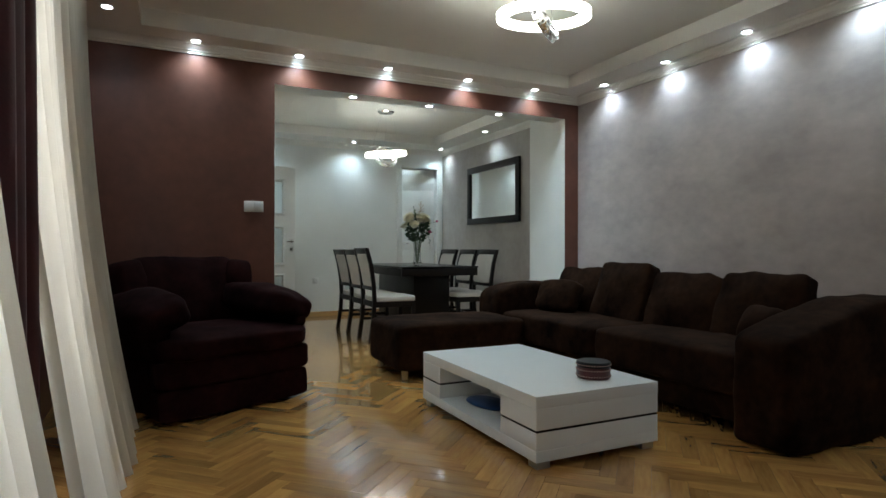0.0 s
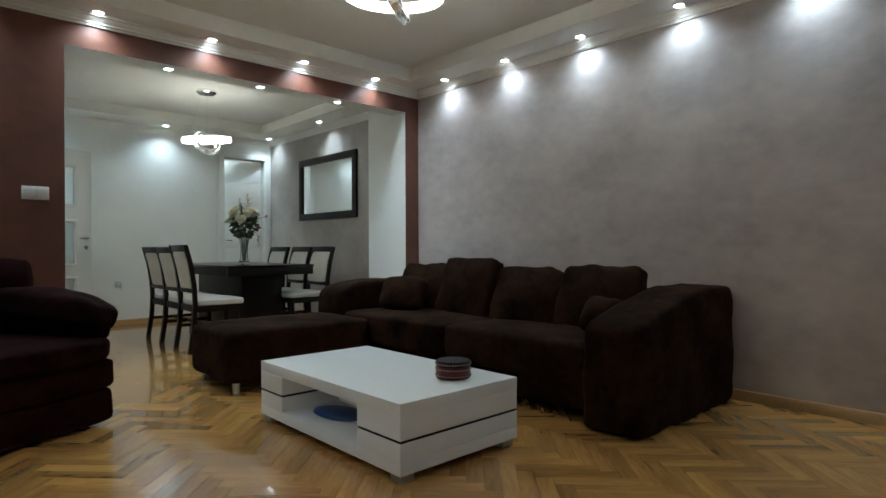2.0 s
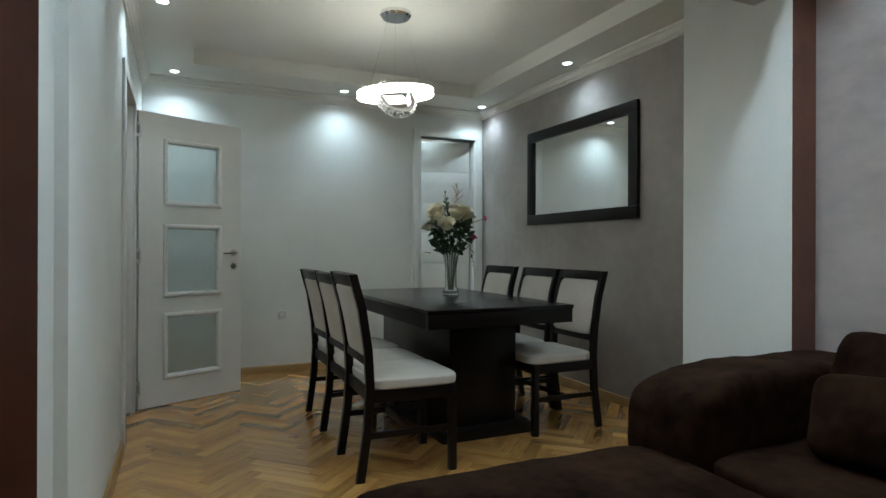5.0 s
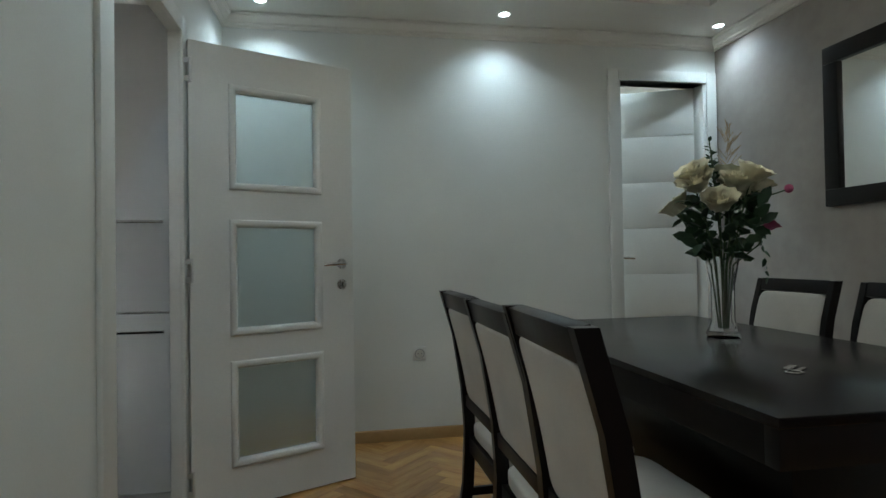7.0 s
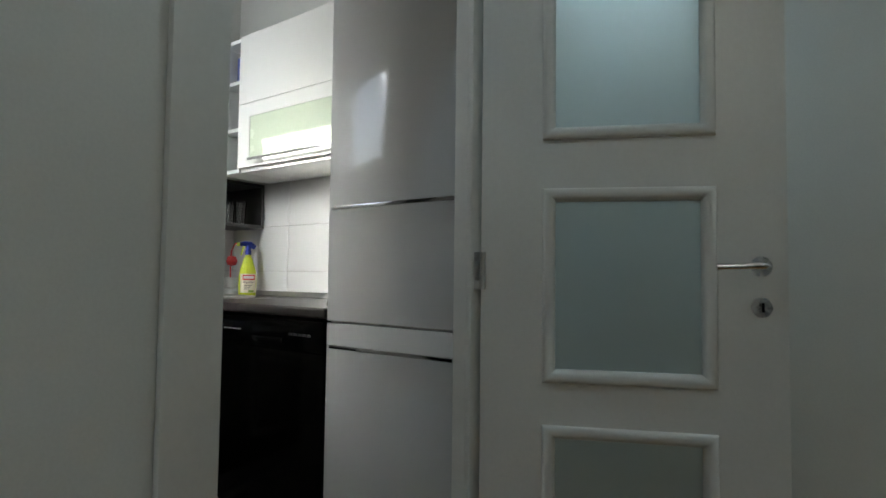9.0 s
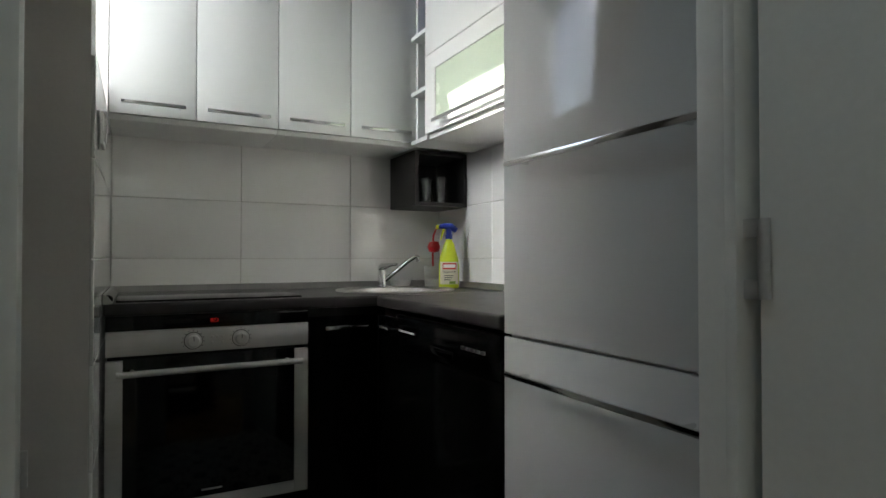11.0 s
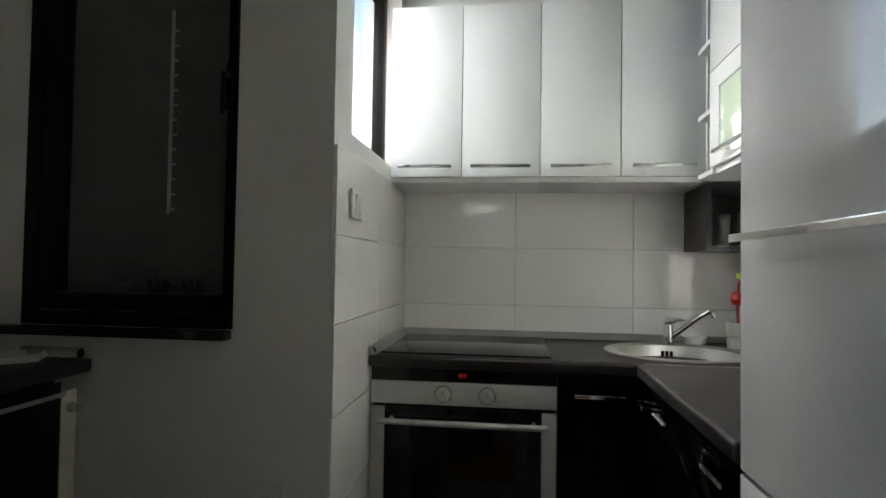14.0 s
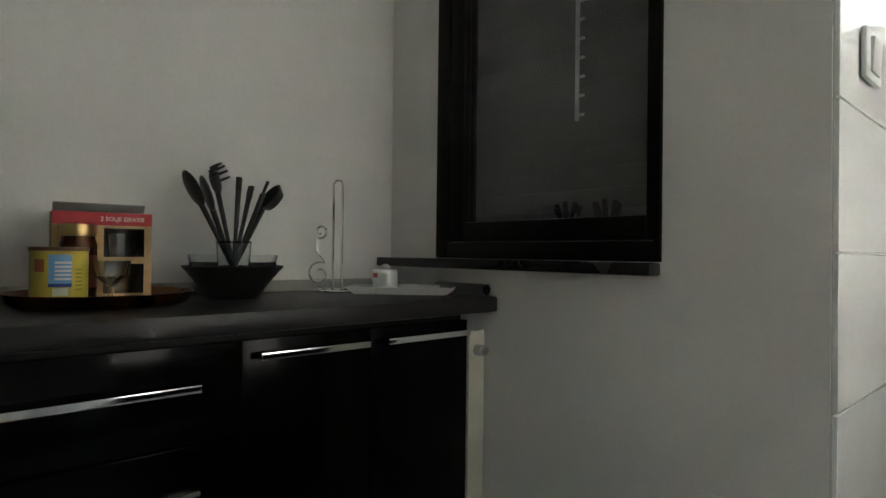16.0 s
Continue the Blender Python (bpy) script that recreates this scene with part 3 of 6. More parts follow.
trinket_box(pose(2.12, 3.42, 0.3225))
BLUE = paint("blue_plastic", (0.03, 0.10, 0.28), (0.02, 0.07, 0.2), 0.4)
bm = bmesh.new()
lathe(bm, [(0, 0), (0.16, 0.0), (0.175, 0.006), (0.165, 0.016), (0.12, 0.026), (0, 0.030)])
for v in bm.verts:
    v.co.x *= 0.55
single("blue_dish", bm, BLUE, "flat oval blue plastic dish on the table's shelf", "dish", pose(1.84, 3.96, 0.0855, 0, 0, 12))


def switch_plate(m, n=2, label="white double light switch on the wall"):
    """A plate in the xz plane that faces -y."""
    t = thing("light_switch", label, "switch", m)
    w, pitch = (0.054, 0.0) if n == 1 else (0.072, 0.060)
    part("plate", block(-w, w, -0.009, 0, -0.042, 0.042, 0.004), PLAST, t)
    for i in range(n):
        c = (i - (n - 1) / 2) * pitch
        part("rocker", turned(block(-0.0285, 0.0285, -0.006, 0.004, -0.029, 0.029, 0.002), pose(c, -0.008, 0, 3, 0, 0)), PLAST, t)


switch_plate(pose(0.808, YD, 1.286))


def socket_plate(m, label):
    t = thing("wall_socket", label, "socket", m)
    part("plate", block(-0.041, 0.041, -0.009, 0, -0.041, 0.041, 0.004), PLAST, t)
    bm = turned(lathe(bmesh.new(), [(0.0, 0), (0.024, 0), (0.024, 0.006), (0.029, 0.006), (0.030, 0.0)], n=24), pose(0, -0.008, 0, 90, 0, 0))
    part("round_insert", bm, SOCKG, t, "grey round recess")
    for x in (-0.0095, 0.0095):
        part("pin_hole", rod(bmesh.new(), (x, -0.0082, 0), (x, -0.0098, 0), 0.003, n=10), BLACKL, t)


socket_plate(pose(2.105, YF, 0.505), "white power socket low on the white wall")


def curtain(name, pts, z0, z1, amp, waves, mat, label, cat, flare=0.0, seed=0, lean=0.0, gather=1.0):
    """Hanging cloth along the line pts[0]..pts[1], folded in waves that open towards the floor; gather: width at the top against the bottom."""
    a, b = Vector(pts[0]), Vector(pts[1])
    d = (b - a)
    nrm = Vector((-d.y, d.x)).normalized()
    nu, nv = waves * 12, 36
    bm = bmesh.new()
    grid = []
    for j in range(nv + 1):
        f = j / nv
        row = []
        k = gather + (1 - gather) * (1 - f) ** 1.2
        for i in range(nu + 1):
            u = i / nu
            w = math.sin(u * waves * 2 * math.pi + 1.3 * noise.noise((u * 5, seed, 0)) + 0.5 * noise.noise((u * 3, f * 2, seed)))
            o = amp * (0.55 + 0.75 * (1 - f)) * w * (0.7 + 0.6 * noise.noise((u * 4, 7, seed))) + flare * (1 - f) ** 2.2 + lean * (1 - f)
            uu = 0.5 + (u - 0.5) * k if gather >= 0 else u
            p = a + d * (b and (1 - k + u * k if gather < 1 else uu)) + nrm * o
            row.append(bm.verts.new((p.x, p.y, z0 + (z1 - z0) * f)))
        grid.append(row)
    for r, s in zip(grid, grid[1:]):
        for i in range(nu):
            bm.faces.new((r[i], r[i + 1], s[i + 1], s[i]))
    bmesh.ops.solidify(bm, geom=bm.faces[:], thickness=0.0015)
    return single(name, bm, mat, label, cat, group="window curtains")


curtain("sheer_curtain", ((-0.19, 3.08), (-0.19, 4.62)), 0.012, 2.42, 0.045, 11, SHEER, "cream sheer curtain hanging in folds to the floor", "curtain", flare=-0.22, seed=2)
curtain("drape", ((-0.25, 4.46), (-0.25, 4.86)), 0.012, 2.42, 0.035, 3, DRAPE, "dark burgundy drape hanging beside the window", "curtain", seed=5)
curtain("drape", ((-0.15, 2.56), (-0.15, 3.10)), 0.012, 2.42, 0.04, 4, DRAPE, "dark burgundy drape hanging between the sheers", "curtain", seed=7)
curtain("sheer_curtain", ((-0.19, 1.2), (-0.19, 2.58)), 0.012, 2.42, 0.045, 12, SHEER, "cream sheer curtain hanging in folds to the floor", "curtain", flare=-0.24, seed=9)


def window_unit(name, y0, y1, z0, z1, x, fw, mat, label, sashes=1):
    """A glazed window in a wall that runs along y, at the plane x."""
    t = thing(name, label, "window", kind="structure")
    part("window_frame", block(x - 0.035, x + 0.035, y0, y0 + fw, z0, z1, 0.003), mat, t)
    part("window_frame", block(x - 0.035, x + 0.035, y1 - fw, y1, z0, z1, 0.003), mat, t)
    part("window_frame", block(x - 0.035, x + 0.035, y0 + fw, y1 - fw, z0, z0 + fw, 0.003), mat, t)
    part("window_frame", block(x - 0.035, x + 0.035, y0 + fw, y1 - fw, z1 - fw, z1, 0.003), mat, t)
    step = (y1 - y0 - 2 * fw) / sashes
    for i in range(sashes):
        a = y0 + fw + i * step
        if i:
            part("mullion", block(x - 0.034, x + 0.034, a - 0.04, a + 0.04, z0 + fw, z1 - fw, 0.003), mat, t)
        g = part("pane", block(x - 0.004, x + 0.004, a + 0.002, a + step - 0.002, z0 + fw, z1 - fw), PANE, t)
        g.visible_shadow = False
    return t


window_unit("window_living", LW0, LW1, LWZ0, LWZ1, XL - 0.12, 0.07, DWHITE, "wide white-framed living room window behind curtains", 4)

# ---- dining area ----
def dining_table():
    t = thing("dining_table", "dark wenge dining table with a thick top on a block pedestal", "table")
    part("tabletop", block(2.45, 3.37, 6.86, 8.54, 0.745, 0.767, 0.002), WENGET, t)
    for a in ((2.455, 3.365, 6.865, 6.905), (2.455, 3.365, 8.495, 8.535)):
        part("apron", block(*a, 0.665, 0.745, 0.002), WENGE, t)
    for a in ((2.455, 2.495, 6.905, 8.495), (3.325, 3.365, 6.905, 8.495)):
        part("apron", block(*a, 0.665, 0.745, 0.002), WENGE, t)
    part("pedestal", block(2.69, 3.13, 7.11, 8.29, 0.06, 0.665, 0.003), WENGE, t)
    part("foot_plate", block(2.61, 3.21, 7.03, 8.37, 0, 0.06, 0.004), WENGE, t)
    return t


dining_table()


def dining_chair(m):
    """Faces +x, the back at x = -0.22."""
    t = thing("dining_chair", "dark wenge dining chair with cream upholstered seat and back", "chair", m, "chairs round the dining table")
    s = cushion(bmesh.new(), -0.20, 0.25, -0.225, 0.225, 0.425, 0.485, 7, 0.25, 0.004, 1, 14)
    part("seat", s, CREAM, t)
    for y in (-0.205, 0.205):
        part("seat_rail", block(-0.19, 0.23, y - 0.012, y + 0.012, 0.37, 0.43, 0.002), WENGE, t)
        bm = bmesh.new()
        leg = [(-0.25, 0.0), (-0.215, 0.25), (-0.205, 0.45), (-0.215, 0.62), (-0.245, 0.82), (-0.29, 0.985)]
        lo = [[bm.verts.new((x + dx, y + dy, z)) for dx, dy in ((-0.02, -0.014), (0.02, -0.014), (0.02, 0.014), (-0.02, 0.014))] for x, z in leg]
        for a, b in zip(lo, lo[1:]):
            for i in range(4):
                bm.faces.new((a[i], a[(i + 1) % 4], b[(i + 1) % 4], b[i]))
        bm.faces.new(lo[0][::-1])
        bm.faces.new(lo[-1])
        part("back_leg", bm, WENGE, t)
        part("front_leg", block(0.195, 0.232, y - 0.018, y + 0.018, 0, 0.43, 0.002), WENGE, t)
        part("stretcher", block(-0.215, 0.20, y - 0.009, y + 0.009, 0.20, 0.23, 0.002), WENGE, t)
    for x in (-0.20, 0.215):
        part("seat_rail", block(x - 0.011, x + 0.011, -0.195, 0.195, 0.37, 0.43, 0.002), WENGE, t)
    part("stretcher", block(-0.01, 0.01, -0.2, 0.2, 0.20, 0.23, 0.002), WENGE, t)
    part("top_rail", turned(block(-0.015, 0.017, -0.19, 0.19, -0.03, 0.03, 0.003), pose(-0.281, 0, 0.955, 0, -14, 0)), WENGE, t)
    part("lower_rail", block(-0.222, -0.195, -0.19, 0.19, 0.545, 0.585, 0.002), WENGE, t)
    b = cushion(bmesh.new(), -0.018, 0.018, -0.19, 0.19, -0.175, 0.175, 10, 0.15, 0.002, 2, 12)
    for v in b.verts:
        v.co.x -= 0.25 * (v.co.z + 0.175) ** 2
    part("backrest", turned(b, pose(-0.222, 0, 0.755, 0, -7, 0)), CREAM, t)
    return t


LOW = Matrix.Diagonal((1, 1, 0.983, 1))
CH = dining_chair(pose(2.305, 6.91, 0, 0, 0, -2) @ LOW)
copy_thing(CH, pose(2.315, 7.345, 0, 0, 0, 0) @ LOW)
copy_thing(CH, pose(2.325, 7.815, 0, 0, 0, 1) @ LOW)
for y, a in ((7.16, 180), (7.64, 179), (8.19, 181)):
    copy_thing(CH, pose(3.38, y, 0, 0, 0, a) @ LOW)


def wall_mirror():
    t = thing("wall_mirror", "large mirror with a wide dark wooden frame on the taupe wall", "mirror")
    y0, y1, z0, z1, w = 7.105, 8.45, 1.30, 2.10, 0.085
    for a in ((y0, y1, z0, z0 + w), (y0, y1, z1 - w, z1)):
        part("frame", block(XM - 0.032, XM - 0.001, *a, 0.004), WENGE, t)
    for a in ((y0, y0 + w, z0 + w, z1 - w), (y1 - w, y1, z0 + w, z1 - w)):
        part("frame", block(XM - 0.032, XM - 0.001, *a, 0.004), WENGE, t)
    part("mirror_glass", block(XM - 0.014, XM - 0.004, y0 + w, y1 - w, z0 + w, z1 - w), MIRROR, t, "silvered mirror glass")


wall_mirror()


def bouquet(m):
    t = thing("vase_of_flowers", "tall glass vase with cream roses and green leaves on the table", "vase", m)
    part("vase", lathe(bmesh.new(), [(0, 0), (0.05, 0), (0.052, 0.012), (0.036, 0.05), (0.036, 0.16), (0.052, 0.245), (0.048, 0.245), (0.032, 0.165), (0.032, 0.05), (0.044, 0.022), (0, 0.018)], n=24), CLEAR, t, "clear glass vase")
    leaf_m = paint("rose_leaf", (0.040, 0.085, 0.034), (0.016, 0.042, 0.016), 0.5, fine=60, coarse=12, bump=0.1, vary=0.3)
    stem_m = paint("green_stem", (0.05, 0.085, 0.03), None, 0.6)
    rng = random.Random(4)
    st, lf = bmesh.new(), bmesh.new()

    def leaf(p, d, s):
        d = Vector(d).normalized()
        side = d.cross(Vector((rng.uniform(-1, 1), rng.uniform(-1, 1), rng.uniform(-1, 1)))).normalized()
        up = side.cross(d)
        q = [p, p + d * s * 0.3 + side * s * 0.26 + up * s * 0.05, p + d * s * 0.7 + side * s * 0.22 - up * s * 0.02, p + d * s - up * s * 0.12, p + d * s * 0.7 - side * s * 0.22 - up * s * 0.02, p + d * s * 0.3 - side * s * 0.26 + up * s * 0.05]
        mid = lf.verts.new(p + d * s * 0.5 - up * s * 0.04)
        vs = [lf.verts.new(v) for v in q]
        for i in range(6):
            lf.faces.new((vs[i], vs[(i + 1) % 6], mid))

    heads = [((-0.125, -0.065, 0.46), 0), ((-0.075, -0.10, 0.40), 0), ((0.045, -0.09, 0.485), 0), ((-0.11, -0.03, 0.49), 0), ((-0.12, 0.05, 0.40), 0), ((0.0, -0.08, 0.46), 0), ((0.04, 0.02, 0.49), 0), ((0.09, -0.04, 0.46), 0), ((0.12, 0.06, 0.43), 0), ((-0.04, 0.08, 0.48), 0), ((0.11, -0.07, 0.34), 1)]
    for (x, y, z), c in heads:
        pipe(st, [(x * 0.1, y * 0.1, 0.03), (x * 0.25, y * 0.25, 0.22), (x * 0.8, y * 0.8, z - 0.06), (x, y, z)], 0.0028, 6)
    for i in range(200):
        a, r, z = rng.uniform(0, 6.28), rng.uniform(0.01, 0.115), rng.uniform(0.24, 0.43)
        r *= 0.5 + 0.5 * min(1, (z - 0.22) / 0.12)
        p = Vector((r * math.cos(a), r * math.sin(a), z))
        leaf(p, (math.cos(a) + rng.uniform(-0.5, 0.5), math.sin(a) + rng.uniform(-0.5, 0.5), rng.uniform(-0.6, 0.8)), rng.uniform(0.035, 0.065))
    for k in range(3):
        tip = Vector((-0.05 + 0.02 * k, 0.02 * k - 0.02, 0.60 - 0.03 * k))
        pipe(st, [(0, 0, 0.25), tip * 0.8 + Vector((0, 0, 0.06)), tip], 0.002, 5)
        for i in range(26):
            f = 0.62 + 0.38 * i / 26
            leaf(tip * f + Vector((0, 0, 0.05 * (1 - f))), (rng.uniform(-1, 1), rng.uniform(-1, 1), 0.4), 0.022)
    for k in range(9):
        leaf(Vector((0.11 + 0.004 * k, -0.03, 0.34 - 0.02 * k)), (rng.uniform(-1, 1), rng.uniform(-1, 1), -0.6), 0.03)
    pipe(st, [(0.02, 0, 0.25), (0.12, -0.02, 0.42), (0.22, -0.03, 0.45)], 0.0022, 5)
    part("stems", st, stem_m, t)
    part("leaves", lf, leaf_m, t)
    rose = paint("cream_rose_petal", (0.72, 0.68, 0.52), (0.60, 0.55, 0.38), 0.55, fine=60, coarse=14, bump=0.1)
    pink = paint("pink_rose_petal", (0.50, 0.10, 0.20), (0.36, 0.05, 0.12), 0.55, fine=60, coarse=14, bump=0.1)
    for (x, y, z), c in heads:
        bm = bmesh.new()
        R = 0.047 if c == 0 else 0.030
        for ring, n in ((0.25, 4), (0.55, 6), (0.85, 8), (1.05, 9)):
            for i in range(n):
                a = 2 * math.pi * (i + ring) / n
                g = []
                for u in (-1, 0, 1):
                    for v in (0, 0.55, 1):
                        rr = R * ring * (0.6 + 0.4 * v - 0.15 * abs(u)) + (0.2 * R if v == 1 else 0) * ring
                        g.append(bm.verts.new((rr * math.cos(a + u * 0.55), rr * math.sin(a + u * 0.55), R * (1.15 - 0.25 * ring) * (v - 0.35) - 0.1 * R * abs(u) * v)))
                for i0 in (0, 3):
                    for j0 in (0, 1):
                        bm.faces.new((g[i0 + j0], g[i0 + 3 + j0], g[i0 + 4 + j0], g[i0 + 1 + j0]))
        turned(bm, Matrix.Translation((x, y, z)) @ pose(0, 0, 0, -y * 300, x * 300, 0))
        part("rose", bm, pink if c else rose, t, "pink rose" if c else "cream rose")
    dry = paint("dried_grass", (0.36, 0.25, 0.13), (0.25, 0.16, 0.08), 0.8)
    bm = bmesh.new()
    for i in range(60):
        b = Vector((0.05 + rng.uniform(-0.01, 0.01), 0.03, 0.40 + 0.004 * i))
        pipe(bm, [b, b + Vector((rng.uniform(-0.03, 0.05), rng.uniform(-0.03, 0.03), 0.035))], 0.0012, 4)
    part("dried_grass", bm, dry, t, "beige plume of dried grass")
    bm = bmesh.new()
    bmesh.ops.create_icosphere(bm, subdivisions=2, radius=0.014, matrix=Matrix.Translation((0.222, -0.03, 0.452)))
    part("bud", bm, pink, t, "dry pink bud")
    return t


bouquet(pose(3.03, 7.82, 0.767) @ Matrix.Diagonal((1.15, 1.15, 1.2, 1)))
bm = bmesh.new()
pipe(bm, [(0.02 * math.cos(a / 3), 0.02 * math.sin(a / 3), 0.002) for a in range(20)], 0.0018, 6)
cub(bm, 0.02, 0.075, -0.006, 0.006, 0, 0.004)
cub(bm, 0.01, 0.06, 0.012, 0.03, 0, 0.009, 0.002)
single("keys", bm, CHROME, "small bunch of keys lying on the dark table", "keys", pose(2.79, 7.21, 0.767, 0, 0, 30))


# ---- doors ----
def panel_door(m, w, h, glazed, handle_side_label):
    """A leaf hung at x = 0 that reaches to x = w, in the xz plane."""
    t = thing("door_kitchen" if glazed else "door_hall", handle_side_label, "door", m, kind="structure")
    T = 0.02
    if glazed:
        pz = [(0.195, 0.610), (0.762, 1.224), (1.396, 1.815)]
        px0, px1 = 0.183, w - 0.183
        bm = bmesh.new()
        cub(bm, 0, px0, -T, T, 0, h)
        cub(bm, px1, w, -T, T, 0, h)
        zs = [0] + [z for p in pz for z in p] + [h]
        for a, b in zip(zs[::2], zs[1::2]):
            cub(bm, px0, px1, -T, T, a, b)
        bmesh.ops.remove_doubles(bm, verts=bm.verts, dist=0.0001)
        part("leaf", bm, DWHITE, t)
        for a, b in pz:
            g = part("pane", block(px0, px1, -0.003, 0.003, a, b), FROST, t, "frosted glass pane")
            for s in (-1, 1):
                prof = [(-0.012, 0.002), (-0.012, T - 0.004), (-0.007, T + 0.004), (0.0, T + 0.011), (0.008, T + 0.013), (0.016, T + 0.011), (0.021, T + 0.005), (0.022, T - 0.001)]
                bd = bmesh.new()
                rings = [[bd.verts.new((x, s * yy, z)) for x, z in ((px0 - o, a - o), (px1 + o, a - o), (px1 + o, b + o), (px0 - o, b + o))] for o, yy in prof]
                for ra, rb in zip(rings, rings[1:]):
                    for i in range(4):
                        bd.faces.new((ra[i], ra[(i + 1) % 4], rb[(i + 1) % 4], rb[i]))
                bmesh.ops.recalc_face_normals(bd, faces=bd.faces)
                part("glazing_bead", bd, DWHITE, t)
    else:
        part("leaf", block(0, w, -T, T, 0, h, 0.002), DWHITE, t)
        for i in range(7):
            part("panel", block(0.003, w - 0.003, T, T + 0.004, i * h / 7 + 0.0035, (i + 1) * h / 7 - 0.0035, 0.002), DWHITE, t)
    for s in (-1, 1):
        hn = bmesh.new()
        turned(lathe(hn, [(0, 0), (0.025, 0), (0.025, 0.008), (0, 0.010)], n=20), pose(w - 0.06, s * T, 1.045, 90 * s, 0, 0))
        pipe(hn, [(w - 0.06, s * (T + 0.008), 1.045), (w - 0.06, s * (T + 0.045), 1.045), (w - 0.07, s * (T + 0.052), 1.045), (w - 0.10, s * (T + 0.052), 1.045), (w - 0.175, s * (T + 0.050), 1.042)], 0.0085, 10)
        part("door_handle", hn, CHROME, t, "chrome lever handle")
        k = turned(lathe(bmesh.new(), [(0, 0), (0.025, 0), (0.025, 0.006), (0, 0.008)], n=20), pose(w - 0.06, s * T, 0.945, 90 * s, 0, 0))
        kp = part("key_rose", k, CHROME, t, "round chrome keyhole plate")
        part("keyhole", block(w - 0.063, w - 0.057, s * (T + 0.0085) - 0.001, s * (T + 0.0085) + 0.001, 0.933, 0.957), BLACKL, kp)
    return t


HX, HY = 1.022, 8.44
panel_door(pose(1.024, 8.480, 0.008, 0, 0, 25.5), 0.75, 2.0, True, "open white door with three frosted glass panes")
for z in (0.15, 1.036, 1.878):
    t = thing("door_hinge", "satin steel hinge between door and kitchen door frame", "hinge", pose(HX - 0.004, HY + 0.014, z), "door hinges")
    part("knuckle", rod(bmesh.new(), (0.022, 0.004, -0.05), (0.022, 0.004, 0.05), 0.0075, n=12), STEEL, t)
    for zz in (-0.038, 0.038):
        part("strap", block(-0.020, 0.018, -0.004, 0.0, zz - 0.012, zz + 0.012, 0.0015), STEEL, t)
        part("screw", turned(lathe(bmesh.new(), [(0, 0), (0.005, 0), (0.004, 0.0015), (0, 0.002)], n=10), pose(-0.008, -0.004, zz, 90, 0, 0)), ALU, t)
    part("leaf_plate", block(-0.020, -0.010, -0.004, 0.0, -0.026, 0.026, 0.001), STEEL, t)


def door_lining(name, boxes, label):
    t = thing(name, label, "door frame", kind="structure")
    for i, b in enumerate(boxes):
        part("jamb" if i < 3 else "casing", block(*b, 0.006), DWHITE, t)


door_lining("door_frame_kitchen", [
    (KX1 - 0.005, XW + 0.005, JY0 - 0.03, JY0, 0, JZ), (KX1 - 0.005, XW + 0.005, JY1, JY1 + 0.03, 0, JZ), (KX1 - 0.005, XW + 0.005, JY0 - 0.03, JY1 + 0.03, JZ, JZ + 0.03),
    (XW, XW + 0.018, JY0 - 0.045, JY0 + 0.056, 0, JZ + 0.07), (XW, XW + 0.018, JY1 - 0.004, JY1 + 0.075, 0, JZ + 0.07), (XW, XW + 0.018, JY0 + 0.056, JY1 - 0.004, JZ, JZ + 0.07)],
    "white door frame round the kitchen doorway")
door_lining("door_frame_hall", [
    (D2A, D2A + 0.025, YF - 0.005, YF + 0.125, 0, D2Z), (D2B - 0.025, D2B, YF - 0.005, YF + 0.125, 0, D2Z), (D2A, D2B, YF - 0.005, YF + 0.125, D2Z, D2Z + 0.025),
    (D2A - 0.065, D2A + 0.006, YF - 0.018, YF, 0, D2Z + 0.07), (D2B - 0.006, D2B + 0.065, YF - 0.018, YF, 0, D2Z + 0.07), (D2A + 0.006, D2B - 0.006, YF - 0.018, YF, D2Z, D2Z + 0.07)],
    "white door frame in the far wall")
panel_door(pose(D2B - 0.03, YF + 0.10, 0.008, 0, 0, 156), 0.57, 2.176, False, "white grooved panel door standing ajar to the hall")

# ---- kitchen ----
def bar_handle(parent, a, b, out, mat=None):
    """A flat steel bar on two posts from a to b, standing off by the vector out."""
    a, b, out = Vector(a), Vector(b), Vector(out)
    bm = bmesh.new()
    d = (b - a).normalized()
    n = out.normalized()
    up = d.cross(n)
    m = Matrix((d, n, up)).transposed().to_4x4()
    m.translation = (a + b) / 2 + out
    L = (b - a).length
    turned(cub(bm, -L / 2, L / 2, -0.004, 0.004, -0.006, 0.006, 0.0015), m)
    for p in (a + d * L * 0.08, b - d * L * 0.08):
        rod(bm, p, p + out, 0.004, n=8)
    return part("handle", bm, mat or CHROME, parent, "brushed steel bar handle")


def front_x(t, name, x, y0, y1, z0, z1, mat, handle=None):
    """A door or drawer front that faces +x, with an optional handle at height handle."""
    p = part(name, block(x - 0.019, x, y0 + 0.0015, y1 - 0.0015, z0 + 0.0015, z1 - 0.0015, 0.0015), mat, t)
    if handle:
        bar_handle(p, (x, y0 + 0.05, handle), (x, y1 - 0.05, handle), (0.028, 0, 0))
    return p


def front_y(t, name, y, x0, x1, z0, z1, mat, handle=None, s=-1, inset=0.05):
    p = part(name, block(x0 + 0.0015, x1 - 0.0015, min(y, y - s * 0.019), max(y, y - s * 0.019), z0 + 0.0015, z1 - 0.0015, 0.0015), mat, t)
    if handle:
        bar_handle(p, (x0 + inset, y, handle), (x1 - inset, y, handle), (0, s * 0.028, 0))
    return p


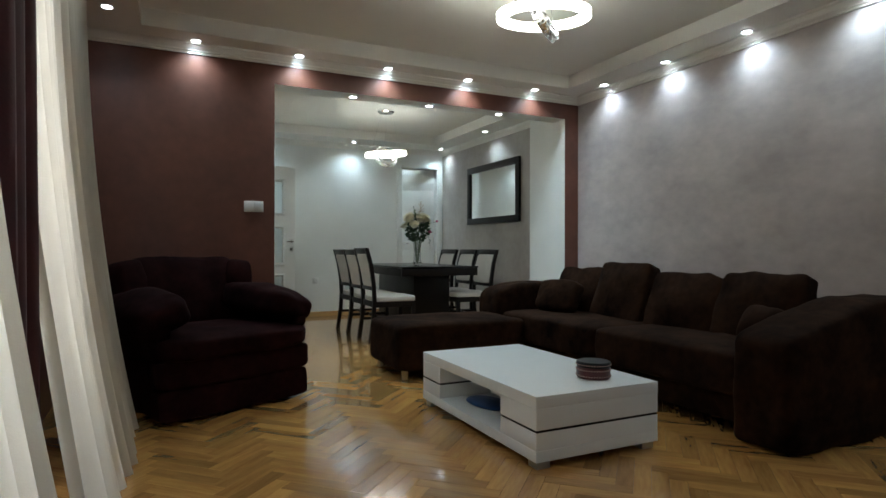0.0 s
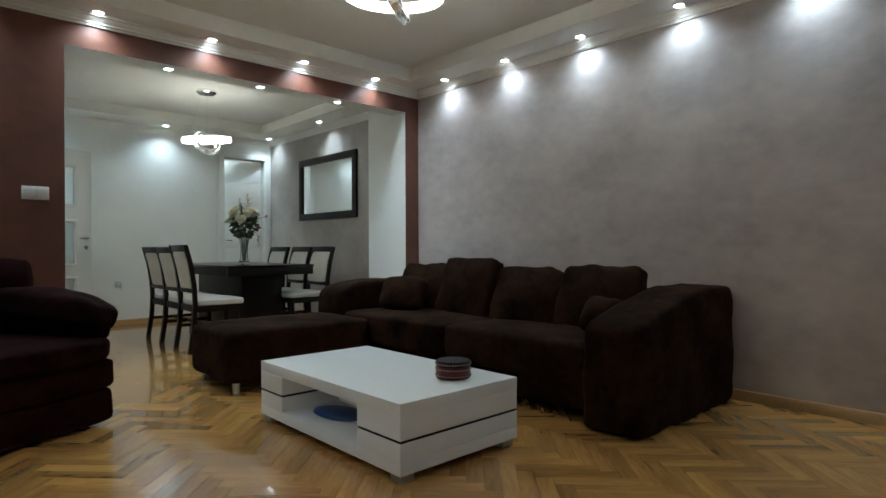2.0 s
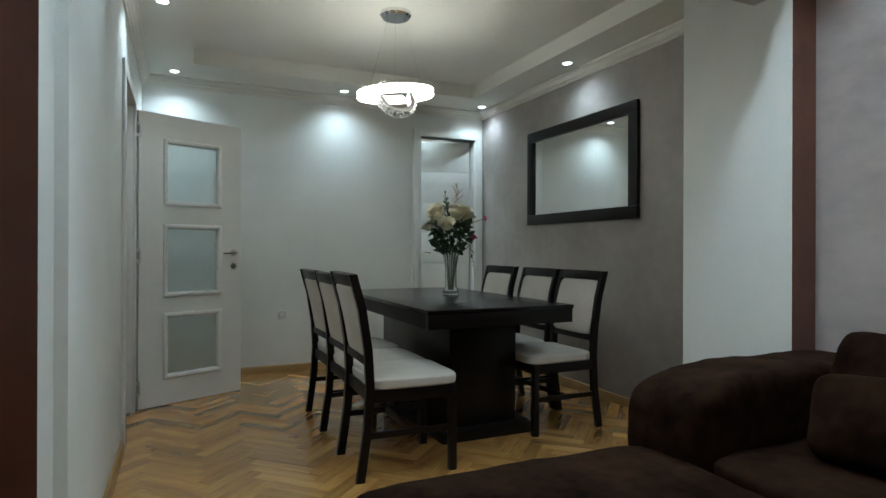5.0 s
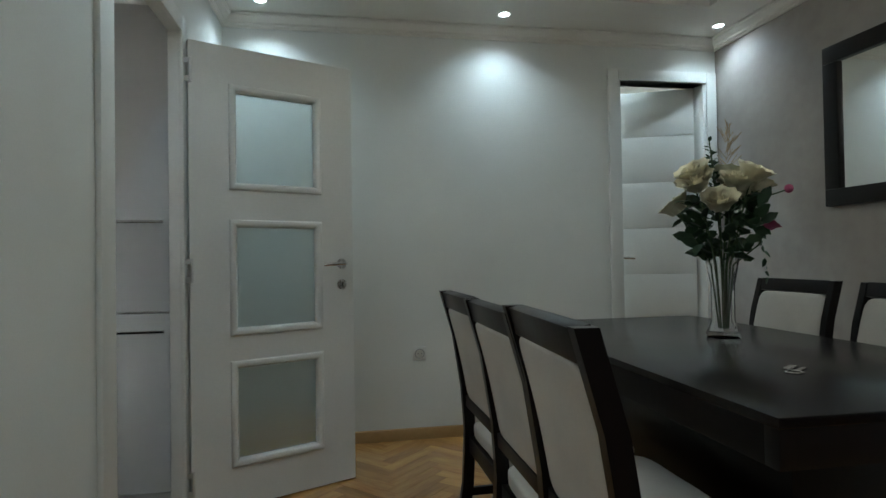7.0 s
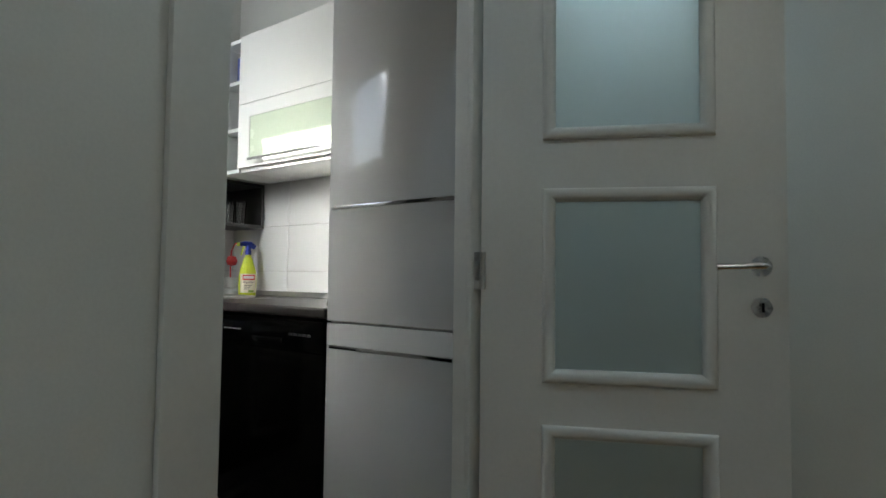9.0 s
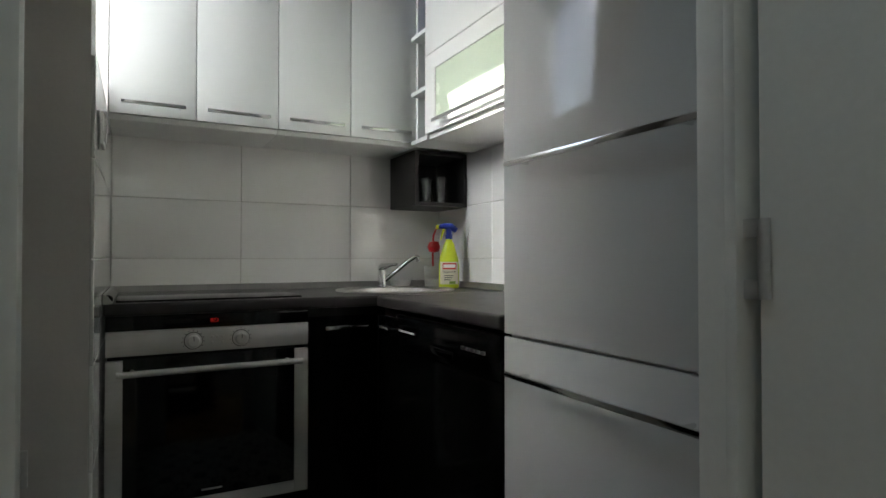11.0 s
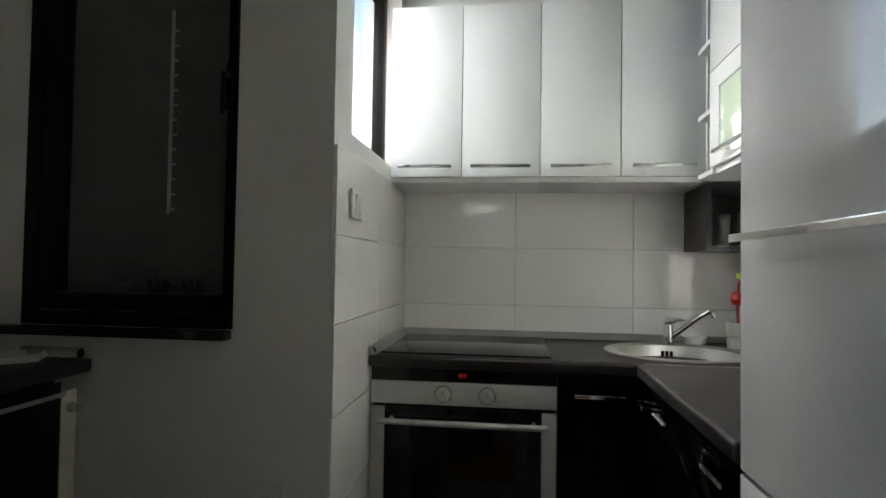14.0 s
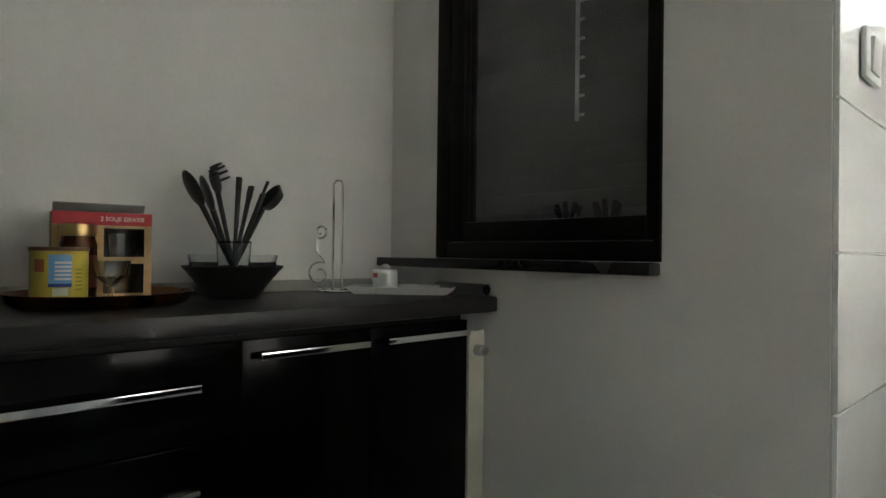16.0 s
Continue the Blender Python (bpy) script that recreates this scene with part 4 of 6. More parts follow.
WZ0, WZ1 = 0.868, 0.905
WFX, WFY = -0.425, 8.522
# worktop with an L plan
t = thing("worktop", "charcoal laminate L-shaped worktop with rounded front edge", "worktop")
SKX, SKY = -0.705, 8.715
bm = bmesh.new()
loops = [[(KX0 + 0.002, KWY + 0.012), (WFX - 0.03, KWY + 0.012), (WFX - 0.03, KY1 - 0.002), (KX0 + 0.002, KY1 - 0.002)],
         [(SKX + 0.215 * math.cos(2 * math.pi * i / 40), SKY + 0.232 * math.sin(2 * math.pi * i / 40)) for i in range(40)]]
for lp in loops:
    vs = [bm.verts.new((x, y, WZ1)) for x, y in lp]
    for a, b in zip(vs, vs[1:] + vs[:1]):
        bm.edges.new((a, b))
bmesh.ops.triangle_fill(bm, use_beauty=True, use_dissolve=False, edges=bm.edges[:])
ex = bmesh.ops.extrude_face_region(bm, geom=bm.faces[:])
bmesh.ops.translate(bm, vec=(0, 0, WZ0 - WZ1), verts=[v for v in ex["geom"] if isinstance(v, bmesh.types.BMVert)])
bmesh.ops.recalc_face_normals(bm, faces=bm.faces)
part("worktop_board", bm, WTOP, t)
part("front_edge", block(WFX - 0.0298, WFX, KWY + 0.012, KY1 - 0.002, WZ0, WZ1, 0.010, seg=4), WTOP, t)
part("worktop_board", block(WFX + 0.0005, 0.359, WFY, KY1 - 0.002, WZ0, WZ1, 0.010, seg=4), WTOP, t)
part("joint_strip", block(WFX - 0.002, WFX + 0.002, WFY + 0.02, KY1 - 0.02, WZ1, WZ1 + 0.0012), ALU, t, "thin metal joint strip")
TRIM = [(0.0, 0.0), (0.022, 0.0), (0.024, 0.004), (0.012, 0.022), (0.004, 0.027), (0.0, 0.027)]
for a, b, i in (((KX0 + 0.012, KWY + 0.012, WZ1), (KX0 + 0.012, KY1 - 0.012, WZ1), (1, 0, 0)), ((KX0 + 0.012, KY1 - 0.012, WZ1), (0.359, KY1 - 0.012, WZ1), (0, -1, 0)), ((KX0 + 0.012, KWY + 0.012, WZ1), (WFX, KWY + 0.012, WZ1), (0, 1, 0))):
    run_profile("trim", TRIM, a, b, i, ALU, "aluminium upstand strip behind the worktop")


def oven(y0, y1):
    t = thing("built_in_oven", "built-in oven with steel fascia and dark glass door", "oven")
    x = -0.455
    part("body", block(KX0 + 0.05, x - 0.02, y0 + 0.004, y1 - 0.004, 0.12, WZ0 - 0.002), BLACKL, t)
    part("display_panel", block(x - 0.02, x, y0, y1, 0.822, WZ0 - 0.003, 0.001), BGLASS, t, "black glass display strip")
    part("fascia", block(x - 0.02, x, y0, y1, 0.748, 0.820, 0.002), STEEL, t, "brushed steel control fascia")
    for y in (y0 + 0.235, y0 + 0.375):
        k = turned(lathe(bmesh.new(), [(0, 0), (0.025, 0), (0.025, 0.003), (0.019, 0.005), (0.017, 0.022), (0.015, 0.024), (0, 0.024)], n=24), pose(x, y, 0.783, 0, 90, 0))
        part("knob_collar", turned(lathe(bmesh.new(), [(0, 0), (0.027, 0), (0.027, 0.0015), (0, 0.002)], n=24), pose(x, y, 0.783, 0, 90, 0)), BLACKL, t, "dark collar behind the knob")
        kk = part("knob", turned(k, Matrix.Translation((0.002, 0, 0))), STEEL, t, "round steel knob")
        part("pointer", block(x + 0.026, x + 0.0272, y - 0.001, y + 0.001, 0.785, 0.798), BLACKL, kk)
        for i in range(11):
            a = math.radians(-120 + 24 * i)
            cy, cz = y + 0.031 * math.sin(a), 0.783 + 0.031 * math.cos(a)
            part("mark", block(x - 0.001, x + 0.0006, cy - 0.0013, cy + 0.0013, cz - 0.0013, cz + 0.0013), BLACKL, t)
    for i, (dy, dz) in enumerate(((0.29, 0.792), (0.305, 0.792), (0.32, 0.792), (0.29, 0.774), (0.32, 0.774))):
        part("button", turned(lathe(bmesh.new(), [(0, 0), (0.0045, 0), (0.0045, 0.003), (0, 0.004)], n=12), pose(x, y0 + dy, dz, 0, 90, 0)), STEEL, t)
    red = glow("red_led", (1.0, 0.03, 0.02), 0.06)
    segs = {"8": "abcdefg", "2": "abged", "3": "abgcd"}
    def digits(s, yy, zz, h):
        for n, c in enumerate(s):
            o = yy + n * h * 0.75
            w, k = h * 0.5, h * 0.09
            pos = {"a": (0, w, h - k, h), "g": (0, w, h / 2 - k / 2, h / 2 + k / 2), "d": (0, w, 0, k), "f": (0, k, h / 2, h), "b": (w - k, w, h / 2, h), "e": (0, k, 0, h / 2), "c": (w - k, w, 0, h / 2)}
            bm = bmesh.new()
            for q in segs[c]:
                a, b, cz, d = pos[q]
                cub(bm, x, x + 0.0008, o + a, o + b, zz + cz, zz + d)
            part("red_digit", bm, red, t, "glowing red clock digit")
    digits("823", y0 + 0.285, 0.838, 0.011)
    # door: steel side frames, dark glass, bar handle
    part("door_glass", block(x - 0.02, x - 0.001, y0 + 0.045, y1 - 0.045, 0.30, 0.740, 0.002), BGLASS, t, "dark oven glass")
    for a, b in ((y0, y0 + 0.0445), (y1 - 0.0445, y1)):
        part("door_frame", block(x - 0.02, x, a, b, 0.262, 0.735, 0.002), STEEL, t)
    part("door_frame", block(x - 0.02, x, y0 + 0.0447, y1 - 0.0447, 0.262, 0.2995, 0.002), STEEL, t)
    h = rod(bmesh.new(), (x + 0.045, y0 + 0.03, 0.702), (x + 0.045, y1 - 0.03, 0.702), 0.0095)
    for y in (y0 + 0.07, y1 - 0.07):
        rod(h, (x, y, 0.702), (x + 0.045, y, 0.702), 0.007, n=10)
    part("door_handle", h, STEEL, t, "steel bar handle")
    part("maker_plate", block(x - 0.001, x + 0.0004, y1 - 0.33, y1 - 0.27, 0.318, 0.323), ALU, t)
    front_x(t, "drawer", x, y0, y1, 0.12, 0.258, BGLOSS, 0.20)


oven(7.697, 8.288)
t = thing("base_cabinet", "black gloss base cabinet in the kitchen corner", "cabinet")
part("body", block(KX0 + 0.02, -0.475, 8.291, KY1 - 0.02, 0.12, WZ0 - 0.002), BLACKL, t)
front_x(t, "door", -0.455, 8.29, 8.54, 0.12, WZ0 - 0.03, BGLOSS, 0.80)
t = thing("base_cabinet", "narrow black gloss cabinet beside the dishwasher", "cabinet")
part("body", block(-0.45, -0.262, 8.565, KY1 - 0.02, 0.12, WZ0 - 0.002), BLACKL, t)
front_y(t, "door", 8.542, -0.453, -0.262, 0.12, WZ0 - 0.03, BGLOSS, 0.80, inset=0.04)
t = thing("dishwasher", "black dishwasher under the worktop", "dishwasher")
part("body", block(-0.26, 0.352, 8.565, KY1 - 0.02, 0.10, WZ0 - 0.002), BLACKL, t)
part("door", block(-0.258, 0.350, 8.532, 8.562, 0.12, 0.742, 0.004), BGLOSS, t)
p = part("control_panel", block(-0.258, 0.350, 8.527, 8.562, 0.746, WZ0 - 0.012, 0.004), BGLOSS, t)
part("grip", block(-0.10, 0.14, 8.516, 8.5265, 0.765, 0.79, 0.003), BGLASS, p)
for i in range(5):
    part("button", block(0.17 + i * 0.025, 0.186 + i * 0.025, 8.5235, 8.5268, 0.80, 0.808), ALU, p)
for i in range(4):
    part("indicator", block(-0.235 + i * 0.03, -0.215 + i * 0.03, 8.5245, 8.5268, 0.802, 0.806), PLAST, p)
t = thing("plinth", "white kitchen plinth below the base cabinets", "plinth", kind="structure")
part("plinth_board", block(-0.53, -0.512, KWY + 0.01, 8.562, 0.001, 0.115), TWHITE, t)
part("plinth_board", block(-0.53, 0.352, 8.564, 8.582, 0.001, 0.098), TWHITE, t)

# hob
t = thing("ceramic_hob", "black glass ceramic hob set in the worktop", "hob")
part("glass_plate", block(-0.985, -0.475, 7.722, 8.272, WZ1, WZ1 + 0.006, 0.002), BGLASS, t)

# sink: rim, bowl, drainer ribs
SINKM = paint("satin_sink_steel", (0.62, 0.61, 0.59), (0.52, 0.51, 0.50), 0.36, 1.0, fine=120, coarse=6, bump=0.05)


def sink(cx, cy):
    t = thing("sink", "oval stainless steel sink set in the worktop", "sink", pose(cx, cy, WZ1))
    bm = lathe(bmesh.new(), [(0.262, 0.0005), (0.264, 0.003), (0.258, 0.007), (0.232, 0.006), (0.222, 0.0), (0.212, -0.04), (0.195, -0.11), (0.15, -0.14), (0.03, -0.15), (0.03, -0.154), (0.152, -0.145), (0.199, -0.113), (0.216, -0.04), (0.226, -0.0005)], n=48)
    lathe(bm, [(0.0, -0.146), (0.022, -0.146), (0.034, -0.149), (0.034, -0.153), (0.0, -0.153)], n=48)
    for v in bm.verts:
        v.co.x *= 0.86
        v.co.y *= 0.93
    bmesh.ops.recalc_face_normals(bm, faces=bm.faces)
    part("bowl", bm, SINKM, t)
    for i in range(3):
        part("overflow_slot", block(-0.186, -0.178, -0.01 + i * 0.016, 0.0 + i * 0.016, -0.040, -0.020), BLACKL, t)


sink(SKX, SKY)


def faucet(m):
    t = thing("mixer_tap", "chrome single-lever mixer tap behind the sink", "tap", m)
    part("body", lathe(bmesh.new(), [(0, 0), (0.026, 0), (0.026, 0.006), (0.022, 0.01), (0.022, 0.075), (0.019, 0.085), (0, 0.088)], n=22), CHROME, t)
    part("spout", pipe(bmesh.new(), [(0.005, 0.005, 0.025), (0.035, 0.045, 0.065), (0.075, 0.105, 0.125), (0.098, 0.138, 0.152), (0.108, 0.152, 0.150), (0.110, 0.155, 0.128)], [0.012, 0.012, 0.011, 0.011, 0.012, 0.012], 12), CHROME, t)
    part("lever", pipe(bmesh.new(), [(-0.012, 0, 0.088), (0.0, 0.0, 0.10), (0.045, 0.025, 0.112), (0.075, 0.04, 0.114)], [0.017, 0.018, 0.009, 0.007], 10), CHROME, t)


faucet(pose(-0.905, 8.735, WZ1 + 0.006, 0, 0, 8) @ Matrix.Diagonal((1, 0.78, 0.86, 1)))

# wall cabinets
CZ0, CZ1, CFX, CFY = 1.50, 2.15, -0.70, 8.765
ys = (KWY + 0.012, 7.957, 8.240, 8.521, 8.805)
for n, (a, b) in enumerate(((0, 2), (2, 4))):
    t = thing("wall_cabinet", "white gloss wall cabinet with two doors above the tiles", "cabinet", group="wall cabinets")
    part("body", block(KX0 + 0.012, CFX - 0.021, ys[a], ys[b] - 0.001, CZ0, CZ1, 0.001), TWHITE, t)
    for i in (a, a + 1):
        p = part("door", block(CFX - 0.019, CFX, ys[i] + 0.0015, ys[i + 1] - 0.0015, CZ0 + 0.018, CZ1, 0.0015), GLOSSW, t)
        bar_handle(p, (CFX, ys[i] + 0.035, CZ0 + 0.052), (CFX, ys[i + 1] - 0.035, CZ0 + 0.052), (0.028, 0, 0))
# open corner shelves between the two runs
t = thing("open_shelf_unit", "narrow white open shelf unit in the cabinet corner", "shelf")
sx0, sx1 = CFX - 0.0, -0.535
part("back_panel", block(sx0, sx1, KY1 - 0.03, KY1 - 0.013, CZ0, CZ1), TWHITE, t)
part("side_panel", block(sx0, sx0 + 0.016, ys[4] + 0.001, KY1 - 0.031, CZ0, CZ1), TWHITE, t)
part("side_panel", block(sx1 - 0.016, sx1, ys[4] - 0.03, KY1 - 0.031, CZ0, CZ1), TWHITE, t)
for z in (CZ0, 1.70, 1.93, CZ1 - 0.016):
    part("shelf", block(sx0 + 0.0165, sx1 - 0.0165, ys[4] - 0.03, KY1 - 0.031, z, z + 0.016), TWHITE, t)
bm = block(sx0 + 0.03, sx1 - 0.05, 8.84, 8.93, 1.947, 2.10, 0.002)
single("blue_carton", bm, paint("blue_card", (0.03, 0.06, 0.22), (0.10, 0.12, 0.3), 0.5, fine=40, coarse=30), "dark blue patterned carton standing on the shelf", "box")
bm = lathe(bmesh.new(), [(0, 0), (0.018, 0), (0.018, 0.05), (0.009, 0.065), (0.009, 0.08), (0, 0.08)], (-0.62, 8.84, CZ0 + 0.0165), 16)
single("green_bottle", bm, paint("green_bottle_glass", (0.03, 0.16, 0.06), None, 0.2), "small green bottle on the lowest open shelf", "bottle")
# cabinet over the worktop's second run, with a frosted flap
t = thing("wall_cabinet", "white gloss wall cabinet with a frosted glass flap", "cabinet", group="wall cabinets")
cx0, cx1 = sx1 + 0.001, 0.359
part("body", block(cx0, cx1, CFY + 0.021, KY1 - 0.012, CZ0, CZ1, 0.001), TWHITE, t)
part("door", block(cx0 + 0.0015, cx1 - 0.0015, CFY, CFY + 0.019, 1.822, CZ1, 0.0015), GLOSSW, t)
fl = bmesh.new()
for q in ((cx0 + 0.0015, cx1 - 0.0015, CZ0 + 0.018, CZ0 + 0.055), (cx0 + 0.0015, cx1 - 0.0015, 1.755, 1.819), (cx0 + 0.0015, cx0 + 0.085, CZ0 + 0.055, 1.755), (cx1 - 0.085, cx1 - 0.0015, CZ0 + 0.055, 1.755)):
    cub(fl, q[0], q[1], CFY, CFY + 0.019, q[2], q[3])
fp = part("flap", fl, GLOSSW, t)
FGL = paint("pale_green_frosted_pane", (0.52, 0.60, 0.48), (0.48, 0.56, 0.44), 0.25, fine=80, coarse=3, bump=0.0)
part("pane", block(cx0 + 0.085, cx1 - 0.085, CFY + 0.004, CFY + 0.010, CZ0 + 0.055, 1.755), FGL, fp, "pale frosted glass pane")
bar_handle(fp, (cx0 + 0.12, CFY, CZ0 + 0.045), (cx1 - 0.12, CFY, CZ0 + 0.045), (0, -0.03, 0))

# dark open box shelf under the wall cabinet
t = thing("box_shelf", "small black open box shelf with glasses under the cabinet", "shelf")
bx0, bx1, by0, by1, bz0, bz1 = KX0 + 0.012, -0.745, 8.822, 9.076, 1.262, 1.498
DARKB = paint("black_brown_board", (0.022, 0.019, 0.020), (0.015, 0.013, 0.013), 0.4, fine=120, coarse=5)
part("side_panel", block(bx0, bx1, by0, by0 + 0.016, bz0, bz1), DARKB, t)
part("side_panel", block(bx0, bx1, by1 - 0.016, by1, bz0, bz1), DARKB, t)
part("bottom_panel", block(bx0, bx1, by0 + 0.0165, by1 - 0.0165, bz0, bz0 + 0.016), DARKB, t)
part("top_panel", block(bx0, bx1, by0 + 0.0165, by1 - 0.0165, bz1 - 0.016, bz1), DARKB, t)
part("back_panel", block(bx0, bx0 + 0.008, by0 + 0.0165, by1 - 0.0165, bz0 + 0.0165, bz1 - 0.0165), DARKB, t)
for x, y, h in ((-0.80, 8.90, 0.10), (-0.80, 8.97, 0.12), (-0.86, 8.92, 0.12), (-0.87, 9.0, 0.10)):
    bm = lathe(bmesh.new(), [(0, 0), (0.024, 0), (0.03, h), (0.028, h), (0.022, 0.008), (0, 0.008)], (x, y, bz0 + 0.0165), 18)
    single("drinking_glass", bm, CLEAR, "clear drinking glass standing in the dark box shelf", "glass", group="glasses")

# tall fridge housing
def fridge():
    t = thing("fridge_freezer", "tall built-in fridge freezer behind white gloss doors, their shade in the colour", "fridge")
    x0, x1, y = 0.362, KX1 - 0.012, 8.53
    part("housing", block(x0, x1, y + 0.022, KY1 - 0.012, 0.10, CZ1 + 0.02, 0.001), TWHITE, t)
    part("plinth", block(x0 + 0.01, x1 - 0.01, y + 0.05, y + 0.068, 0.001, 0.098), TWHITE, t)
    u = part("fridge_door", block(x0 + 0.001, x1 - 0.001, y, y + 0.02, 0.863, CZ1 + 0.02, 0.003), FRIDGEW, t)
    bar_handle(u, (x0 + 0.055, y, 1.244), (x1 - 0.03, y, 1.244), (0, -0.034, 0))
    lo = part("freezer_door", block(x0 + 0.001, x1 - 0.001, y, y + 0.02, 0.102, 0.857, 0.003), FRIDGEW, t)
    bar_handle(lo, (x0 + 0.055, y, 0.782), (x1 - 0.03, y, 0.782), (0, -0.034, 0))


fridge()


# items by the sink
def text_mesh(s, size, mat, parent, m, label="", extrude=0.0002):
    cu = bpy.data.curves.new("lettering", "FONT")
    cu.body, cu.size, cu.extrude, cu.align_x, cu.align_y = s, size, extrude, "CENTER", "CENTER"
    tmp = bpy.data.objects.new("lettering_tmp", cu)
    scene.collection.objects.link(tmp)
    bpy.context.view_layer.update()
    me = bpy.data.meshes.new_from_object(tmp.evaluated_get(bpy.context.evaluated_depsgraph_get()))
    bpy.data.objects.remove(tmp)
    bpy.data.curves.remove(cu)
    me.materials.clear()
    me.materials.append(mat)
    ob = new("lettering", me)
    ob.parent = parent
    ob.matrix_basis = m
    return tagged(ob, label or "printed lettering")


def flat(c, rough=0.4):
    return paint("print_ink", c, tuple(v * 0.93 for v in c), rough, fine=80, coarse=8, bump=0.0)


def spray_bottle(m):
    """Its label faces -y."""
    t = thing("spray_bottle", "yellow degreaser spray bottle with a blue trigger head", "bottle", m)
    yel = paint("yellow_plastic", (0.62, 0.72, 0.03), (0.54, 0.64, 0.02), 0.35, fine=40, coarse=6, bump=0.0)
    blue = paint("blue_trigger_plastic", (0.02, 0.04, 0.26), None, 0.35)
    bm = lathe(bmesh.new(), [(0, 0), (0.040, 0), (0.044, 0.006), (0.045, 0.10), (0.040, 0.135), (0.030, 0.165), (0.024, 0.19), (0.015, 0.205), (0.014, 0.215), (0, 0.215)])
    for v in bm.verts:
        v.co.y *= 0.62
    part("bottle", bm, yel, t)
    part("neck", lathe(bmesh.new(), [(0, 0.214), (0.016, 0.214), (0.016, 0.236), (0, 0.236)], n=20), blue, t)
    h = bmesh.new()
    pipe(h, [(0.034, 0, 0.252), (0.010, 0, 0.268), (-0.02, 0, 0.272), (-0.045, 0, 0.268)], [0.012, 0.016, 0.013, 0.009], 10)
    rod(h, (0, 0, 0.236), (0, 0, 0.265), 0.013)
    head = part("trigger_head", h, blue, t, "blue spray head")
    part("nozzle", block(-0.058, -0.043, -0.008, 0.008, 0.258, 0.277, 0.002), yel, head, "yellow nozzle")
    part("trigger", pipe(bmesh.new(), [(-0.022, 0, 0.258), (-0.03, 0, 0.235), (-0.036, 0, 0.21)], [0.005, 0.005, 0.004], 8), yel, head)
    lab = bmesh.new()
    n = 12
    for i in range(n):
        a0, a1 = math.radians(-150 + 120 * i / n), math.radians(-150 + 120 * (i + 1) / n)
        q = [lab.verts.new((0.0456 * math.cos(a), 0.62 * 0.0456 * math.sin(a) - 0.0006, z)) for a, z in ((a0, 0.018), (a1, 0.018), (a1, 0.145 - 0.03), (a0, 0.145 - 0.03))]
        lab.faces.new(q)
    part("label", lab, flat((0.78, 0.76, 0.60)), t, "pale printed label")
    part("logo_shape", block(-0.030, 0.030, -0.0298, -0.0292, 0.083, 0.110), flat((0.62, 0.04, 0.03)), t, "red logo shape")
    part("logo_shape", block(-0.026, 0.026, -0.0303, -0.0297, 0.090, 0.104), flat((0.85, 0.85, 0.85)), t)
    text_mesh("Degreaser", 0.014, flat((0.02, 0.03, 0.05)), t, pose(0, -0.0302, 0.072, 90, 0, 0), "dark lettering Degreaser")
    for i in range(3):
        part("text_bar", block(-0.022, 0.018 - i * 0.006, -0.0298, -0.0292, 0.054 - i * 0.009, 0.057 - i * 0.009), flat((0.1, 0.12, 0.1)), t)
    part("picture_patch", block(0.0, 0.026, -0.0298, -0.0292, 0.020, 0.031), flat((0.25, 0.4, 0.08)), t)


spray_bottle(pose(-0.745, 8.985, WZ1, 0, 0, 66))
for x, y in ((-0.89, 8.99),):
    t = thing("white_pot", "small white ceramic pot holding a red brush", "pot", pose(x, y, WZ1))
    part("pot", lathe(bmesh.new(), [(0, 0), (0.046, 0), (0.048, 0.03), (0.043, 0.034), (0.043, 0.04), (0.048, 0.044), (0.050, 0.095), (0.046, 0.095), (0.044, 0.05), (0, 0.045)]), PLAST, t)
redp = paint("red_plastic", (0.55, 0.015, 0.015), None, 0.35)
t = thing("dish_brush", "red plastic dish brush standing in the pot", "brush", pose(-0.895, 8.985, WZ1 + 0.046))
part("handle", pipe(bmesh.new(), [(0.0, 0, 0.0), (0.004, -0.006, 0.10), (0.0, 0.0, 0.19), (0.006, 0.014, 0.225), (0.0, 0.03, 0.235)], 0.0045, 8), redp, t)
part("brush_head", lathe(bmesh.new(), [(0, 0.11), (0.022, 0.115), (0.030, 0.135), (0.022, 0.16), (0, 0.165)], (0.012, -0.004, 0), 16), redp, t)
bm = lathe(bmesh.new(), [(0, 0), (0.04, 0), (0.046, 0.012), (0.046, 0.026), (0.042, 0.026), (0.04, 0.014), (0, 0.01)], (-0.93, 8.835, WZ1 + 0.007), 24)
single("soap_dish", bm, PLAST, "round white soap dish behind the sink", "dish")

switch_plate(pose(-0.238, KWY + 0.0125, 1.365, 0, 0, 180), 1, "white light switch on the tiled wall")

# small window in the side wall
t = thing("window_side", "small dark-framed kitchen window above the tiles", "window", kind="structure")
wy = KWY - 0.085
for q in ((SW0, SW0 + 0.05, SWZ0, SWZ1), (SW1 - 0.05, SW1, SWZ0, SWZ1), (SW0 + 0.05, SW1 - 0.05, SWZ0, SWZ0 + 0.05), (SW0 + 0.05, SW1 - 0.05, SWZ1 - 0.05, SWZ1)):
    part("window_frame", block(q[0], q[1], wy - 0.025, wy + 0.025, q[2], q[3], 0.003), DKFRAME, t)
g = part("pane", block(SW0 + 0.05, SW1 - 0.05, wy - 0.003, wy + 0.003, SWZ0 + 0.05, SWZ1 - 0.05), PANE, t)
g.visible_shadow = False

